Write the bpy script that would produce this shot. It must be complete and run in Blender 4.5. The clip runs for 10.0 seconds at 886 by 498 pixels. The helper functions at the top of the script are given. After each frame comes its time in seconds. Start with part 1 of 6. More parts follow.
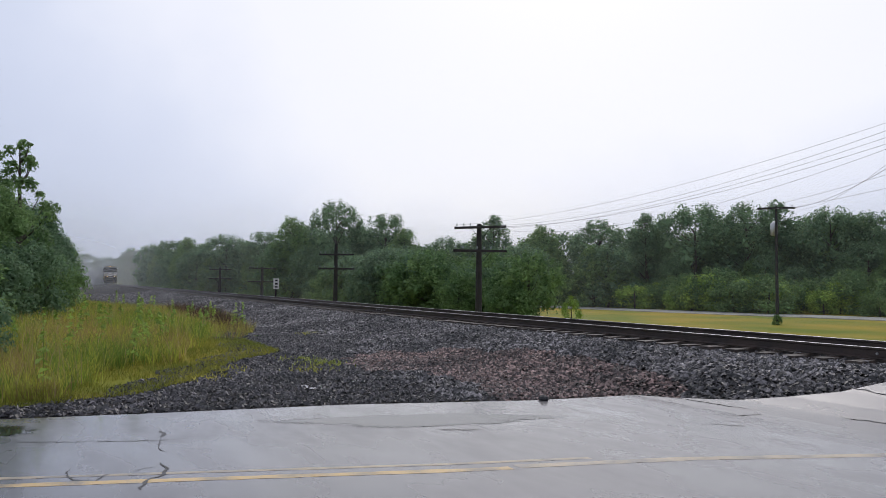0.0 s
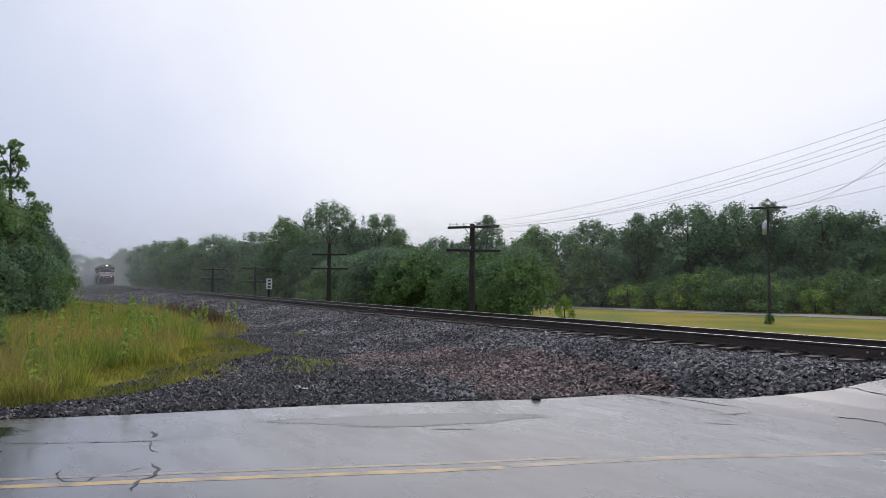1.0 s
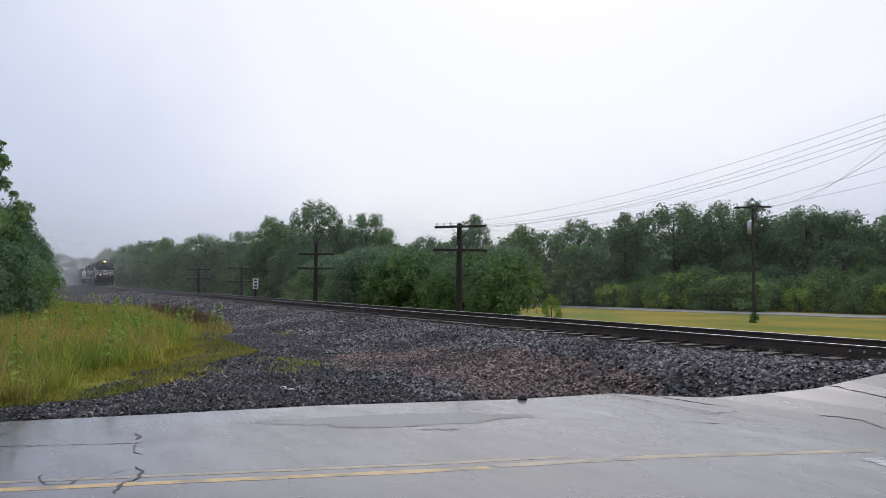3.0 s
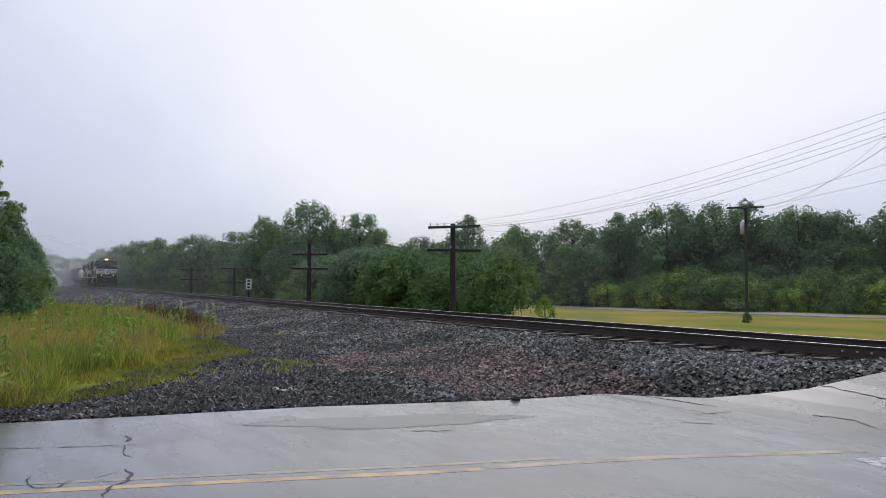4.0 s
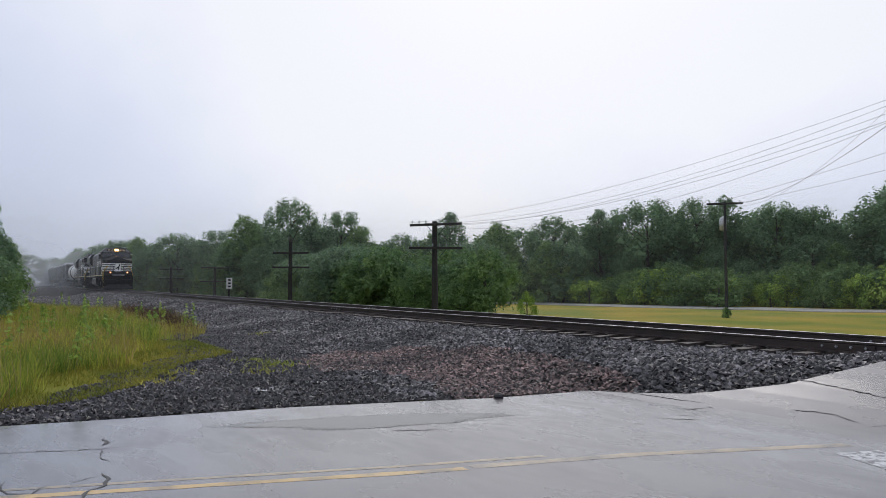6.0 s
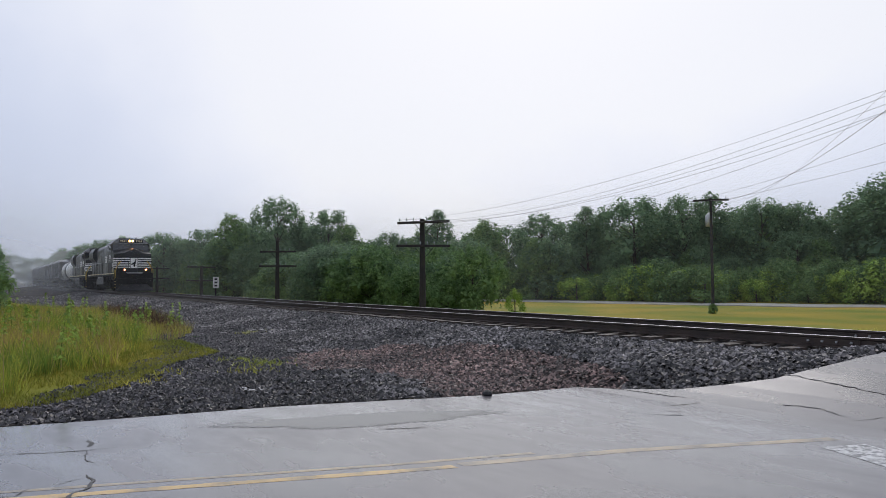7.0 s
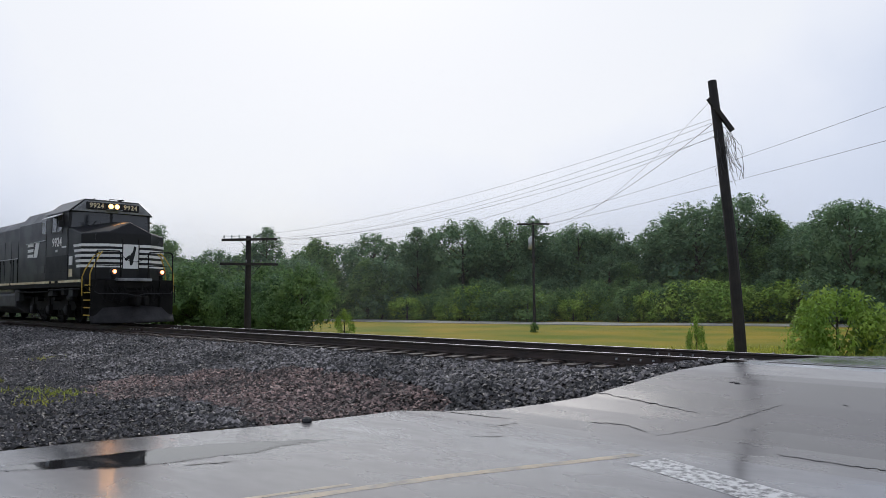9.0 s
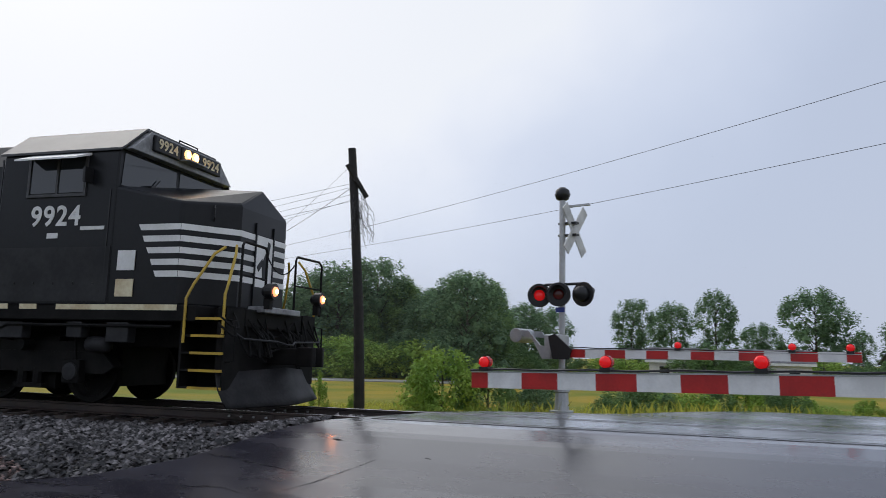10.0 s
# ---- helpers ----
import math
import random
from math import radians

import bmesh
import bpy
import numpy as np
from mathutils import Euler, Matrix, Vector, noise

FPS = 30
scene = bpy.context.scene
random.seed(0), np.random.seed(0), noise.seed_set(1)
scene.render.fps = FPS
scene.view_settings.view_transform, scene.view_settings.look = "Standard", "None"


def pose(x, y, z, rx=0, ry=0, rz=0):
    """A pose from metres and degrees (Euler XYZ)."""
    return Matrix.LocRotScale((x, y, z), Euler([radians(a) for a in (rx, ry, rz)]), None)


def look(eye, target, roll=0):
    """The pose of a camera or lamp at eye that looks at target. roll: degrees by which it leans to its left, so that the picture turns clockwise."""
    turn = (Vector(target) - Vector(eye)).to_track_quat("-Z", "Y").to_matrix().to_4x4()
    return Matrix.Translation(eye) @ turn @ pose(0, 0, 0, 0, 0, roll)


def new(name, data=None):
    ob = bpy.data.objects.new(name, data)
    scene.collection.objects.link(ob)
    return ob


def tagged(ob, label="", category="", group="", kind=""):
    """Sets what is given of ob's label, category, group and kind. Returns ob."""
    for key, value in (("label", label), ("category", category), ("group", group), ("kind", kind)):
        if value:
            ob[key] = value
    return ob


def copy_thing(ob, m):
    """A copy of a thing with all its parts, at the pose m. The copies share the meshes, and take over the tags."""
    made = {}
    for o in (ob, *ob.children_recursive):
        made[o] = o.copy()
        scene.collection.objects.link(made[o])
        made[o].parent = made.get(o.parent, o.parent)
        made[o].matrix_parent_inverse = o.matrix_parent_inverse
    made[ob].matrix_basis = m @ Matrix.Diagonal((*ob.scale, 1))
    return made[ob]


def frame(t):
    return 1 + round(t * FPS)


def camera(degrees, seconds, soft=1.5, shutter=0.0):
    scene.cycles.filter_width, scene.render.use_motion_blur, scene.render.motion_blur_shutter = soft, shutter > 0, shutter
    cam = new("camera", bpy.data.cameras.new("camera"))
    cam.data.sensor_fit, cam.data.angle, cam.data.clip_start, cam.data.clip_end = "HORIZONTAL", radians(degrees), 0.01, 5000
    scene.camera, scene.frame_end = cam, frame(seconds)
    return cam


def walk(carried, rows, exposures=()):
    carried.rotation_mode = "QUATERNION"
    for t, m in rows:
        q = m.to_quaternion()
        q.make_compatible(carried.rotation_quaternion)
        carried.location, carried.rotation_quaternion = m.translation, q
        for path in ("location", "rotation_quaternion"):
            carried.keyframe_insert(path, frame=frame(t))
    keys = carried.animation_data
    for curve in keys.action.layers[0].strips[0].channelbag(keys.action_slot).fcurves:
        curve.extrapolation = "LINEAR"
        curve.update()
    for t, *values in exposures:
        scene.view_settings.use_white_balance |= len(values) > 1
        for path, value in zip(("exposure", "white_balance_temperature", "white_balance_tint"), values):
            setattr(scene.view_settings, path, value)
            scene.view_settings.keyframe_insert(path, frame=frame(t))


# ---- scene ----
import functools

cam = camera(62.2, 10.0, soft=0.6, shutter=0.06)


def view(x, y, z, yaw, pitch, roll):
    a, p = radians(yaw), radians(pitch)
    way = Vector((math.cos(a) * math.cos(p), math.sin(a) * math.cos(p), math.sin(p)))
    return look((x, y, z), Vector((x, y, z)) + way, roll)


# seconds, eye, heading, pitch, roll
PATH = [
    (0.0, 0.038, -0.161, 1.565, 150.531, 2.682, 0.562),
    (0.5, 0.033, -0.160, 1.563, 150.267, 2.690, 0.542),
    (1.0, 0.040, -0.150, 1.562, 150.018, 2.676, 0.464),
    (1.5, 0.032, -0.154, 1.563, 149.741, 2.654, 0.478),
    (2.0, 0.045, -0.152, 1.564, 149.497, 2.642, 0.453),
    (2.5, 0.056, -0.149, 1.569, 149.249, 2.631, 0.386),
    (4.0, 0.024, -0.106, 1.575, 148.549, 2.656, 0.305),
    (4.5, 0.019, -0.100, 1.575, 148.211, 2.651, 0.235),
    (5.0, 0.005, -0.093, 1.581, 147.839, 2.597, 0.150),
    (5.5, -0.012, -0.082, 1.582, 147.442, 2.534, 0.026),
    (7.0, -0.053, -0.058, 1.577, 146.173, 2.296, -0.474),
    (7.5, -0.087, -0.030, 1.573, 144.900, 2.197, -0.646),
    (8.0, -0.147, 0.025, 1.584, 142.221, 2.005, -0.669),
    (8.5, -0.172, 0.133, 1.599, 138.380, 2.058, -0.682),
    (9.0, -0.163, 0.182, 1.607, 133.151, 3.709, -0.291),
    (9.2, -0.032, 0.099, 1.598, 130.201, 4.793, -0.072),
    (9.4, 0.076, 0.043, 1.590, 126.736, 5.924, 0.090),
    (9.5, 0.106, 0.022, 1.591, 124.623, 6.299, 0.882),
    (9.8, 0.167, 0.127, 1.597, 115.011, 7.895, 1.662),
    (10.0, 0.130, 0.520, 1.636, 106.385, 8.121, 1.545),
]
walk(cam, [(r[0], view(*r[1:])) for r in PATH],
     [(0.0, 0.0, 6500, 14), (4.0, -0.02, 6500, 13), (7.0, -0.06, 6500, 13), (8.5, -0.07, 6500, 12), (9.5, -0.03, 6500, 11), (10.0, -0.05, 6500, 11)])

# ---- sky and sun: bright overcast after rain ----
SUN_AZ, SUN_EL = 140.0, 42.0
world = bpy.data.worlds.new("overcast_sky")
scene.world = world
world.use_nodes = True
wn, wl = world.node_tree.nodes, world.node_tree.links
wn.clear()


def wnode(kind, **values):
    n = wn.new(kind)
    for k, v in values.items():
        n.inputs[k].default_value = v
    return n


w_out = wn.new("ShaderNodeOutputWorld")
w_bg = wn.new("ShaderNodeBackground")
w_sky = wn.new("ShaderNodeTexSky")
w_sky.sky_type, w_sky.sun_disc = "NISHITA", False
w_sky.sun_elevation, w_sky.sun_rotation = radians(SUN_EL), radians(90 - SUN_AZ)
w_sky.air_density, w_sky.dust_density = 1.0, 4.0
w_skyscale = wn.new("ShaderNodeVectorMath")
w_skyscale.operation = "SCALE"
w_skyscale.inputs["Scale"].default_value = 0.10
wl.new(w_sky.outputs["Color"], w_skyscale.inputs[0])
w_co = wn.new("ShaderNodeTexCoord")
w_norm = wn.new("ShaderNodeVectorMath")
w_norm.operation = "NORMALIZE"
wl.new(w_co.outputs["Generated"], w_norm.inputs[0])
w_dot = wn.new("ShaderNodeVectorMath")
w_dot.operation = "DOT_PRODUCT"
w_dot.inputs[1].default_value = (math.cos(radians(SUN_AZ)) * math.cos(radians(SUN_EL)),
                                 math.sin(radians(SUN_AZ)) * math.cos(radians(SUN_EL)), math.sin(radians(SUN_EL)))
wl.new(w_norm.outputs["Vector"], w_dot.inputs[0])
w_noise = wnode("ShaderNodeTexNoise", Scale=1.6, Detail=5.0, Roughness=0.55)
wl.new(w_norm.outputs["Vector"], w_noise.inputs["Vector"])
w_add = wn.new("ShaderNodeMath")
w_add.operation = "MULTIPLY_ADD"
w_add.inputs[1].default_value = 0.32
wl.new(w_noise.outputs["Fac"], w_add.inputs[0])
wl.new(w_dot.outputs["Value"], w_add.inputs[2])
w_ramp = wn.new("ShaderNodeValToRGB")
w_ramp.color_ramp.interpolation = "B_SPLINE"
els = w_ramp.color_ramp.elements
els[0].position, els[0].color = 0.30, (0.60, 0.66, 0.78, 1)
els[1].position, els[1].color = 1.0, (0.94, 0.975, 1.03, 1)
e = els.new(0.72)
e.color = (0.49, 0.57, 0.735, 1)
e = els.new(0.90)
e.color = (0.69, 0.77, 0.93, 1)
wl.new(w_add.outputs["Value"], w_ramp.inputs["Fac"])
w_mix = wn.new("ShaderNodeMix")
w_mix.data_type = "RGBA"
w_mix.inputs["Factor"].default_value = 0.92
wl.new(w_skyscale.outputs["Vector"], w_mix.inputs["A"])
wl.new(w_ramp.outputs["Color"], w_mix.inputs["B"])
wl.new(w_mix.outputs["Result"], w_bg.inputs["Color"])
w_bg.inputs["Strength"].default_value = 1.0
wl.new(w_bg.outputs["Background"], w_out.inputs["Surface"])

sun_data = bpy.data.lights.new("sun", "SUN")
sun_data.energy, sun_data.angle, sun_data.color = 0.6, radians(30), (1.0, 0.97, 0.92)
sun = new("sun", sun_data)
sun.matrix_world = look((math.cos(radians(SUN_AZ)) * 50, math.sin(radians(SUN_AZ)) * 50, 45), (0, 0, 0))


# ---- materials ----
def material(name, color, color2=None, rough=0.7, metal=0.0, scale=4.0, fine=40.0, bump=0.15, coat=0.0, coat_rough=0.12,
             rough2=None, island=0.0, per_object=0.0, spec=0.5, mixlow=0.35, mixhigh=0.65, bump_dist=0.01, translucent=0.0, sparse=0.0):
    m = bpy.data.materials.new(name)
    m.use_nodes = True
    n, l = m.node_tree.nodes, m.node_tree.links
    b = n["Principled BSDF"]
    color2 = color2 or tuple(c * 0.72 for c in color)
    co = n.new("ShaderNodeTexCoord")
    big = n.new("ShaderNodeTexNoise")
    big.inputs["Scale"].default_value, big.inputs["Detail"].default_value = scale, 6.0
    l.new(co.outputs["Object"], big.inputs["Vector"])
    small = n.new("ShaderNodeTexNoise")
    small.inputs["Scale"].default_value, small.inputs["Detail"].default_value = fine, 4.0
    l.new(co.outputs["Object"], small.inputs["Vector"])
    both = n.new("ShaderNodeMath")
    both.operation = "MULTIPLY_ADD"
    both.inputs[1].default_value = 0.35
    l.new(small.outputs["Fac"], both.inputs[0])
    l.new(big.outputs["Fac"], both.inputs[2])
    rng = n.new("ShaderNodeMapRange")
    rng.inputs["From Min"].default_value, rng.inputs["From Max"].default_value = mixlow + 0.17, mixhigh + 0.17
    l.new(both.outputs["Value"], rng.inputs["Value"])
    mix = n.new("ShaderNodeMix")
    mix.data_type = "RGBA"
    mix.inputs["A"].default_value, mix.inputs["B"].default_value = (*color2, 1), (*color, 1)
    l.new(rng.outputs["Result"], mix.inputs["Factor"])
    out = mix.outputs["Result"]
    if island or per_object:
        src = n.new("ShaderNodeNewGeometry").outputs["Random Per Island"] if island else n.new("ShaderNodeObjectInfo").outputs["Random"]
        amount = island or per_object
        val = n.new("ShaderNodeMapRange")
        val.inputs["To Min"].default_value, val.inputs["To Max"].default_value = 1 - amount, 1 + amount * (2.6 if sparse else 1.0)
        if sparse:
            few = n.new("ShaderNodeMath")
            few.operation = "POWER"
            few.inputs[1].default_value = sparse
            l.new(src, few.inputs[0])
            src = few.outputs["Value"]
        l.new(src, val.inputs["Value"])
        hsv = n.new("ShaderNodeHueSaturation")
        l.new(val.outputs["Result"], hsv.inputs["Value"])
        l.new(out, hsv.inputs["Color"])
        out = hsv.outputs["Color"]
    l.new(out, b.inputs["Base Color"])
    if rough2 is not None:
        rr = n.new("ShaderNodeMapRange")
        rr.inputs["To Min"].default_value, rr.inputs["To Max"].default_value = rough2, rough
        l.new(rng.outputs["Result"], rr.inputs["Value"])
        l.new(rr.outputs["Result"], b.inputs["Roughness"])
    else:
        b.inputs["Roughness"].default_value = rough
    b.inputs["Metallic"].default_value = metal
    b.inputs["Specular IOR Level"].default_value = spec
    b.inputs["Coat Weight"].default_value = coat
    b.inputs["Coat Roughness"].default_value = coat_rough
    if bump:
        bp = n.new("ShaderNodeBump")
        bp.inputs["Strength"].default_value, bp.inputs["Distance"].default_value = bump, bump_dist
        l.new(both.outputs["Value"], bp.inputs["Height"])
        l.new(bp.outputs["Normal"], b.inputs["Normal"])
    if translucent:
        t = n.new("ShaderNodeBsdfTranslucent")
        l.new(out, t.inputs["Color"])
        ms = n.new("ShaderNodeMixShader")
        ms.inputs["Fac"].default_value = translucent
        l.new(b.outputs["BSDF"], ms.inputs[1])
        l.new(t.outputs["BSDF"], ms.inputs[2])
        l.new(ms.outputs["Shader"], n["Material Output"].inputs["Surface"])
    return m


def glowing(name, color, strength):
    m = bpy.data.materials.new(name)
    m.use_nodes = True
    b = m.node_tree.nodes["Principled BSDF"]
    b.inputs["Base Color"].default_value = (*color, 1)
    b.inputs["Emission Color"].default_value = (*color, 1)
    b.inputs["Emission Strength"].default_value = strength
    b.inputs["Roughness"].default_value = 0.15
    return m


def road_material(name):
    """Wet asphalt: a film of water with streaks along the road, coarse grain and duller dry-worn patches."""
    m = bpy.data.materials.new(name)
    m.use_nodes = True
    n, l = m.node_tree.nodes, m.node_tree.links
    bs = n["Principled BSDF"]
    co = n.new("ShaderNodeTexCoord")
    mp = n.new("ShaderNodeMapping")
    mp.inputs["Rotation"].default_value = (0, 0, radians(-69))
    mp.inputs["Scale"].default_value = (0.35, 1.0, 1.0)
    l.new(co.outputs["Object"], mp.inputs["Vector"])

    def tex(scale, detail, vec):
        t = n.new("ShaderNodeTexNoise")
        t.inputs["Scale"].default_value, t.inputs["Detail"].default_value = scale, detail
        l.new(vec, t.inputs["Vector"])
        return t.outputs["Fac"]

    def span(v, a, b, c, d):
        r = n.new("ShaderNodeMapRange")
        for k, q in zip(("From Min", "From Max", "To Min", "To Max"), (a, b, c, d)):
            r.inputs[k].default_value = q
        l.new(v, r.inputs["Value"])
        return r.outputs["Result"]

    streak, patch, grain = tex(2.2, 8, mp.outputs["Vector"]), tex(0.45, 4, co.outputs["Object"]), tex(140, 3, co.outputs["Object"])
    mixa = n.new("ShaderNodeMix")
    mixa.data_type = "RGBA"
    mixa.inputs["A"].default_value, mixa.inputs["B"].default_value = (0.033, 0.031, 0.041, 1), (0.068, 0.064, 0.080, 1)
    l.new(span(streak, 0.35, 0.68, 0, 1), mixa.inputs["Factor"])
    mixb = n.new("ShaderNodeMix")
    mixb.data_type, mixb.blend_type = "RGBA", "MULTIPLY"
    mixb.inputs["Factor"].default_value = 0.6
    l.new(mixa.outputs["Result"], mixb.inputs["A"])
    l.new(span(grain, 0.3, 0.7, 0.45, 1.3), mixb.inputs["B"])
    l.new(mixb.outputs["Result"], bs.inputs["Base Color"])
    add = n.new("ShaderNodeMath")
    add.operation = "ADD"
    l.new(span(patch, 0.35, 0.65, 0.10, 0.26), add.inputs[0])
    l.new(span(streak, 0.36, 0.76, 0.0, 0.24), add.inputs[1])
    l.new(add.outputs["Value"], bs.inputs["Roughness"])
    bp = n.new("ShaderNodeBump")
    bp.inputs["Strength"].default_value, bp.inputs["Distance"].default_value = 0.11, 0.004
    hs = n.new("ShaderNodeMath")
    hs.operation = "MULTIPLY_ADD"
    hs.inputs[1].default_value = 0.35
    l.new(grain, hs.inputs[0])
    l.new(streak, hs.inputs[2])
    l.new(hs.outputs["Value"], bp.inputs["Height"])
    l.new(bp.outputs["Normal"], bs.inputs["Normal"])
    bs.inputs["Coat Weight"].default_value = 0.6
    bs.inputs["Coat Roughness"].default_value = 0.15
    return m


M_ROAD = road_material("wet_asphalt")
M_CRACK = material("crack_filler", (0.012, 0.012, 0.013), rough=0.45, bump=0.3)
M_YELLOW = material("worn_yellow_paint", (0.62, 0.40, 0.13), (0.20, 0.16, 0.11), rough=0.36, scale=3, fine=45, mixlow=0.30, mixhigh=0.56, coat=0.2, coat_rough=0.2, bump=0.3)
M_YELLOW2 = material("faded_yellow_paint", (0.44, 0.33, 0.19), (0.14, 0.125, 0.11), rough=0.32, scale=3, fine=45, mixlow=0.32, mixhigh=0.62, coat=0.25, coat_rough=0.2, bump=0.3)
M_WHITEP = material("worn_white_paint", (0.60, 0.60, 0.60), (0.09, 0.09, 0.095), rough=0.4, scale=13, fine=55, mixlow=0.40, mixhigh=0.58, coat=0.25, coat_rough=0.2)


def water_material(name):
    """A film of standing water that thins out towards its rim."""
    m = bpy.data.materials.new(name)
    m.use_nodes = True
    n, l = m.node_tree.nodes, m.node_tree.links
    bs = n["Principled BSDF"]
    bs.inputs["Base Color"].default_value = (0.022, 0.021, 0.021, 1)
    bs.inputs["Roughness"].default_value = 0.03
    co = n.new("ShaderNodeTexCoord")
    tex = n.new("ShaderNodeTexNoise")
    tex.inputs["Scale"].default_value, tex.inputs["Detail"].default_value = 9.0, 3.0
    l.new(co.outputs["Object"], tex.inputs["Vector"])
    bp = n.new("ShaderNodeBump")
    bp.inputs["Strength"].default_value, bp.inputs["Distance"].default_value = 0.05, 0.002
    l.new(tex.outputs["Fac"], bp.inputs["Height"])
    l.new(bp.outputs["Normal"], bs.inputs["Normal"])
    depth = n.new("ShaderNodeAttribute")
    depth.attribute_name = "depth"
    add = n.new("ShaderNodeMath")
    add.operation = "ADD"
    l.new(depth.outputs["Fac"], add.inputs[0])
    l.new(tex.outputs["Fac"], add.inputs[1])
    rim = n.new("ShaderNodeMapRange")
    rim.inputs["From Min"].default_value, rim.inputs["From Max"].default_value = 0.75, 1.15
    l.new(add.outputs["Value"], rim.inputs["Value"])
    clear, mix = n.new("ShaderNodeBsdfTransparent"), n.new("ShaderNodeMixShader")
    l.new(rim.outputs["Result"], mix.inputs["Fac"])
    l.new(clear.outputs["BSDF"], mix.inputs[1])
    l.new(bs.outputs["BSDF"], mix.inputs[2])
    l.new(mix.outputs["Shader"], n["Material Output"].inputs["Surface"])
    return m


M_WATER = water_material("standing_water")


def ground_material(name):
    """Meadow soil and wet gravel, its bed blackened as shade between stones, blended by the mesh's gravel mask."""
    m = bpy.data.materials.new(name)
    m.use_nodes = True
    n, l = m.node_tree.nodes, m.node_tree.links
    bs = n["Principled BSDF"]
    co = n.new("ShaderNodeTexCoord")

    def tone(scale, detail, lo, hi, c0, c1):
        t = n.new("ShaderNodeTexNoise")
        t.inputs["Scale"].default_value, t.inputs["Detail"].default_value = scale, detail
        l.new(co.outputs["Object"], t.inputs["Vector"])
        r = n.new("ShaderNodeMapRange")
        r.inputs["From Min"].default_value, r.inputs["From Max"].default_value = lo, hi
        l.new(t.outputs["Fac"], r.inputs["Value"])
        x = n.new("ShaderNodeMix")
        x.data_type = "RGBA"
        x.inputs["A"].default_value, x.inputs["B"].default_value = (*c0, 1), (*c1, 1)
        l.new(r.outputs["Result"], x.inputs["Factor"])
        return x.outputs["Result"], t.outputs["Fac"]

    soil, soil_h = tone(0.14, 8, 0.35, 0.65, (0.155, 0.195, 0.016), (0.37, 0.265, 0.030))
    # Near-black bed: the shade in the gaps between stones is in this colour.
    bed, _ = tone(0.45, 5, 0.35, 0.65, (0.010, 0.010, 0.011), (0.032, 0.028, 0.027))
    grit, grit_h = tone(20, 6, 0.40, 0.62, (0.25, 0.25, 0.25), (2.2, 2.1, 2.0))
    speck = n.new("ShaderNodeMix")
    speck.data_type, speck.blend_type = "RGBA", "MULTIPLY"
    speck.inputs["Factor"].default_value = 1.0
    l.new(bed, speck.inputs["A"])
    l.new(grit, speck.inputs["B"])
    mask = n.new("ShaderNodeAttribute")
    mask.attribute_name = "gravel"
    both = n.new("ShaderNodeMix")
    both.data_type = "RGBA"
    l.new(mask.outputs["Fac"], both.inputs["Factor"])
    l.new(soil, both.inputs["A"])
    l.new(speck.outputs["Result"], both.inputs["B"])
    l.new(both.outputs["Result"], bs.inputs["Base Color"])
    bs.inputs["Roughness"].default_value = 0.75
    bs.inputs["Specular IOR Level"].default_value = 0.12
    bp = n.new("ShaderNodeBump")
    bp.inputs["Strength"].default_value, bp.inputs["Distance"].default_value = 0.9, 0.04
    l.new(grit_h, bp.inputs["Height"])
    l.new(bp.outputs["Normal"], bs.inputs["Normal"])
    return m


M_GROUND = ground_material("meadow_and_gravel")
M_STONE = material("ballast_stone", (0.135, 0.124, 0.123), (0.034, 0.031, 0.032), rough=0.40, scale=0.5, fine=25, bump=0.4, island=0.92, sparse=2.4)
M_STONE_RED = material("brown_gravel_stone", (0.190, 0.128, 0.112), (0.055, 0.038, 0.034), rough=0.42, scale=0.6, fine=25, bump=0.4, island=0.8, sparse=2.0)
M_STONE_DARK = material("dark_wet_gravel_stone", (0.058, 0.052, 0.055), (0.013, 0.012, 0.013), rough=0.38, scale=0.6, fine=25, bump=0.4, island=0.85, sparse=2.2)
M_FARROAD = material("pale_wet_concrete", (0.36, 0.345, 0.33), (0.27, 0.26, 0.25), rough=0.45, scale=0.6, fine=20, coat=0.1)
M_RAIL = material("rusty_rail_side", (0.055, 0.037, 0.030), (0.03, 0.022, 0.02), rough=0.5, scale=3, fine=60)
M_RAILTOP = material("polished_rail_top", (0.55, 0.55, 0.57), (0.40, 0.40, 0.42), rough=0.26, metal=1.0, scale=3, fine=80, bump=0.02)
M_TIE = material("creosoted_wood", (0.075, 0.055, 0.045), (0.03, 0.025, 0.022), rough=0.55, scale=6, fine=70, bump=0.5, per_object=0.35)
M_POLE = material("weathered_dark_pole", (0.026, 0.022, 0.020), (0.012, 0.011, 0.011), rough=0.75, scale=3, fine=50, bump=0.5)
M_INSUL = material("glass_insulator", (0.35, 0.40, 0.38), rough=0.15, bump=0.0)
M_WIRE = material("weathered_wire", (0.05, 0.05, 0.055), rough=0.5, bump=0.0)
M_BARK = material("tree_bark", (0.10, 0.085, 0.07), (0.05, 0.042, 0.036), rough=0.9, scale=4, fine=30, bump=0.7)
M_LEAF_D = material("dark_foliage", (0.205, 0.315, 0.165), (0.118, 0.200, 0.115), rough=0.65, scale=0.35, fine=3, bump=0.0, island=0.35, translucent=0.45, spec=0.2)
M_LEAF_M = material("green_foliage", (0.225, 0.345, 0.125), (0.128, 0.220, 0.090), rough=0.65, scale=0.5, fine=3, bump=0.0, island=0.35, translucent=0.45, spec=0.2)
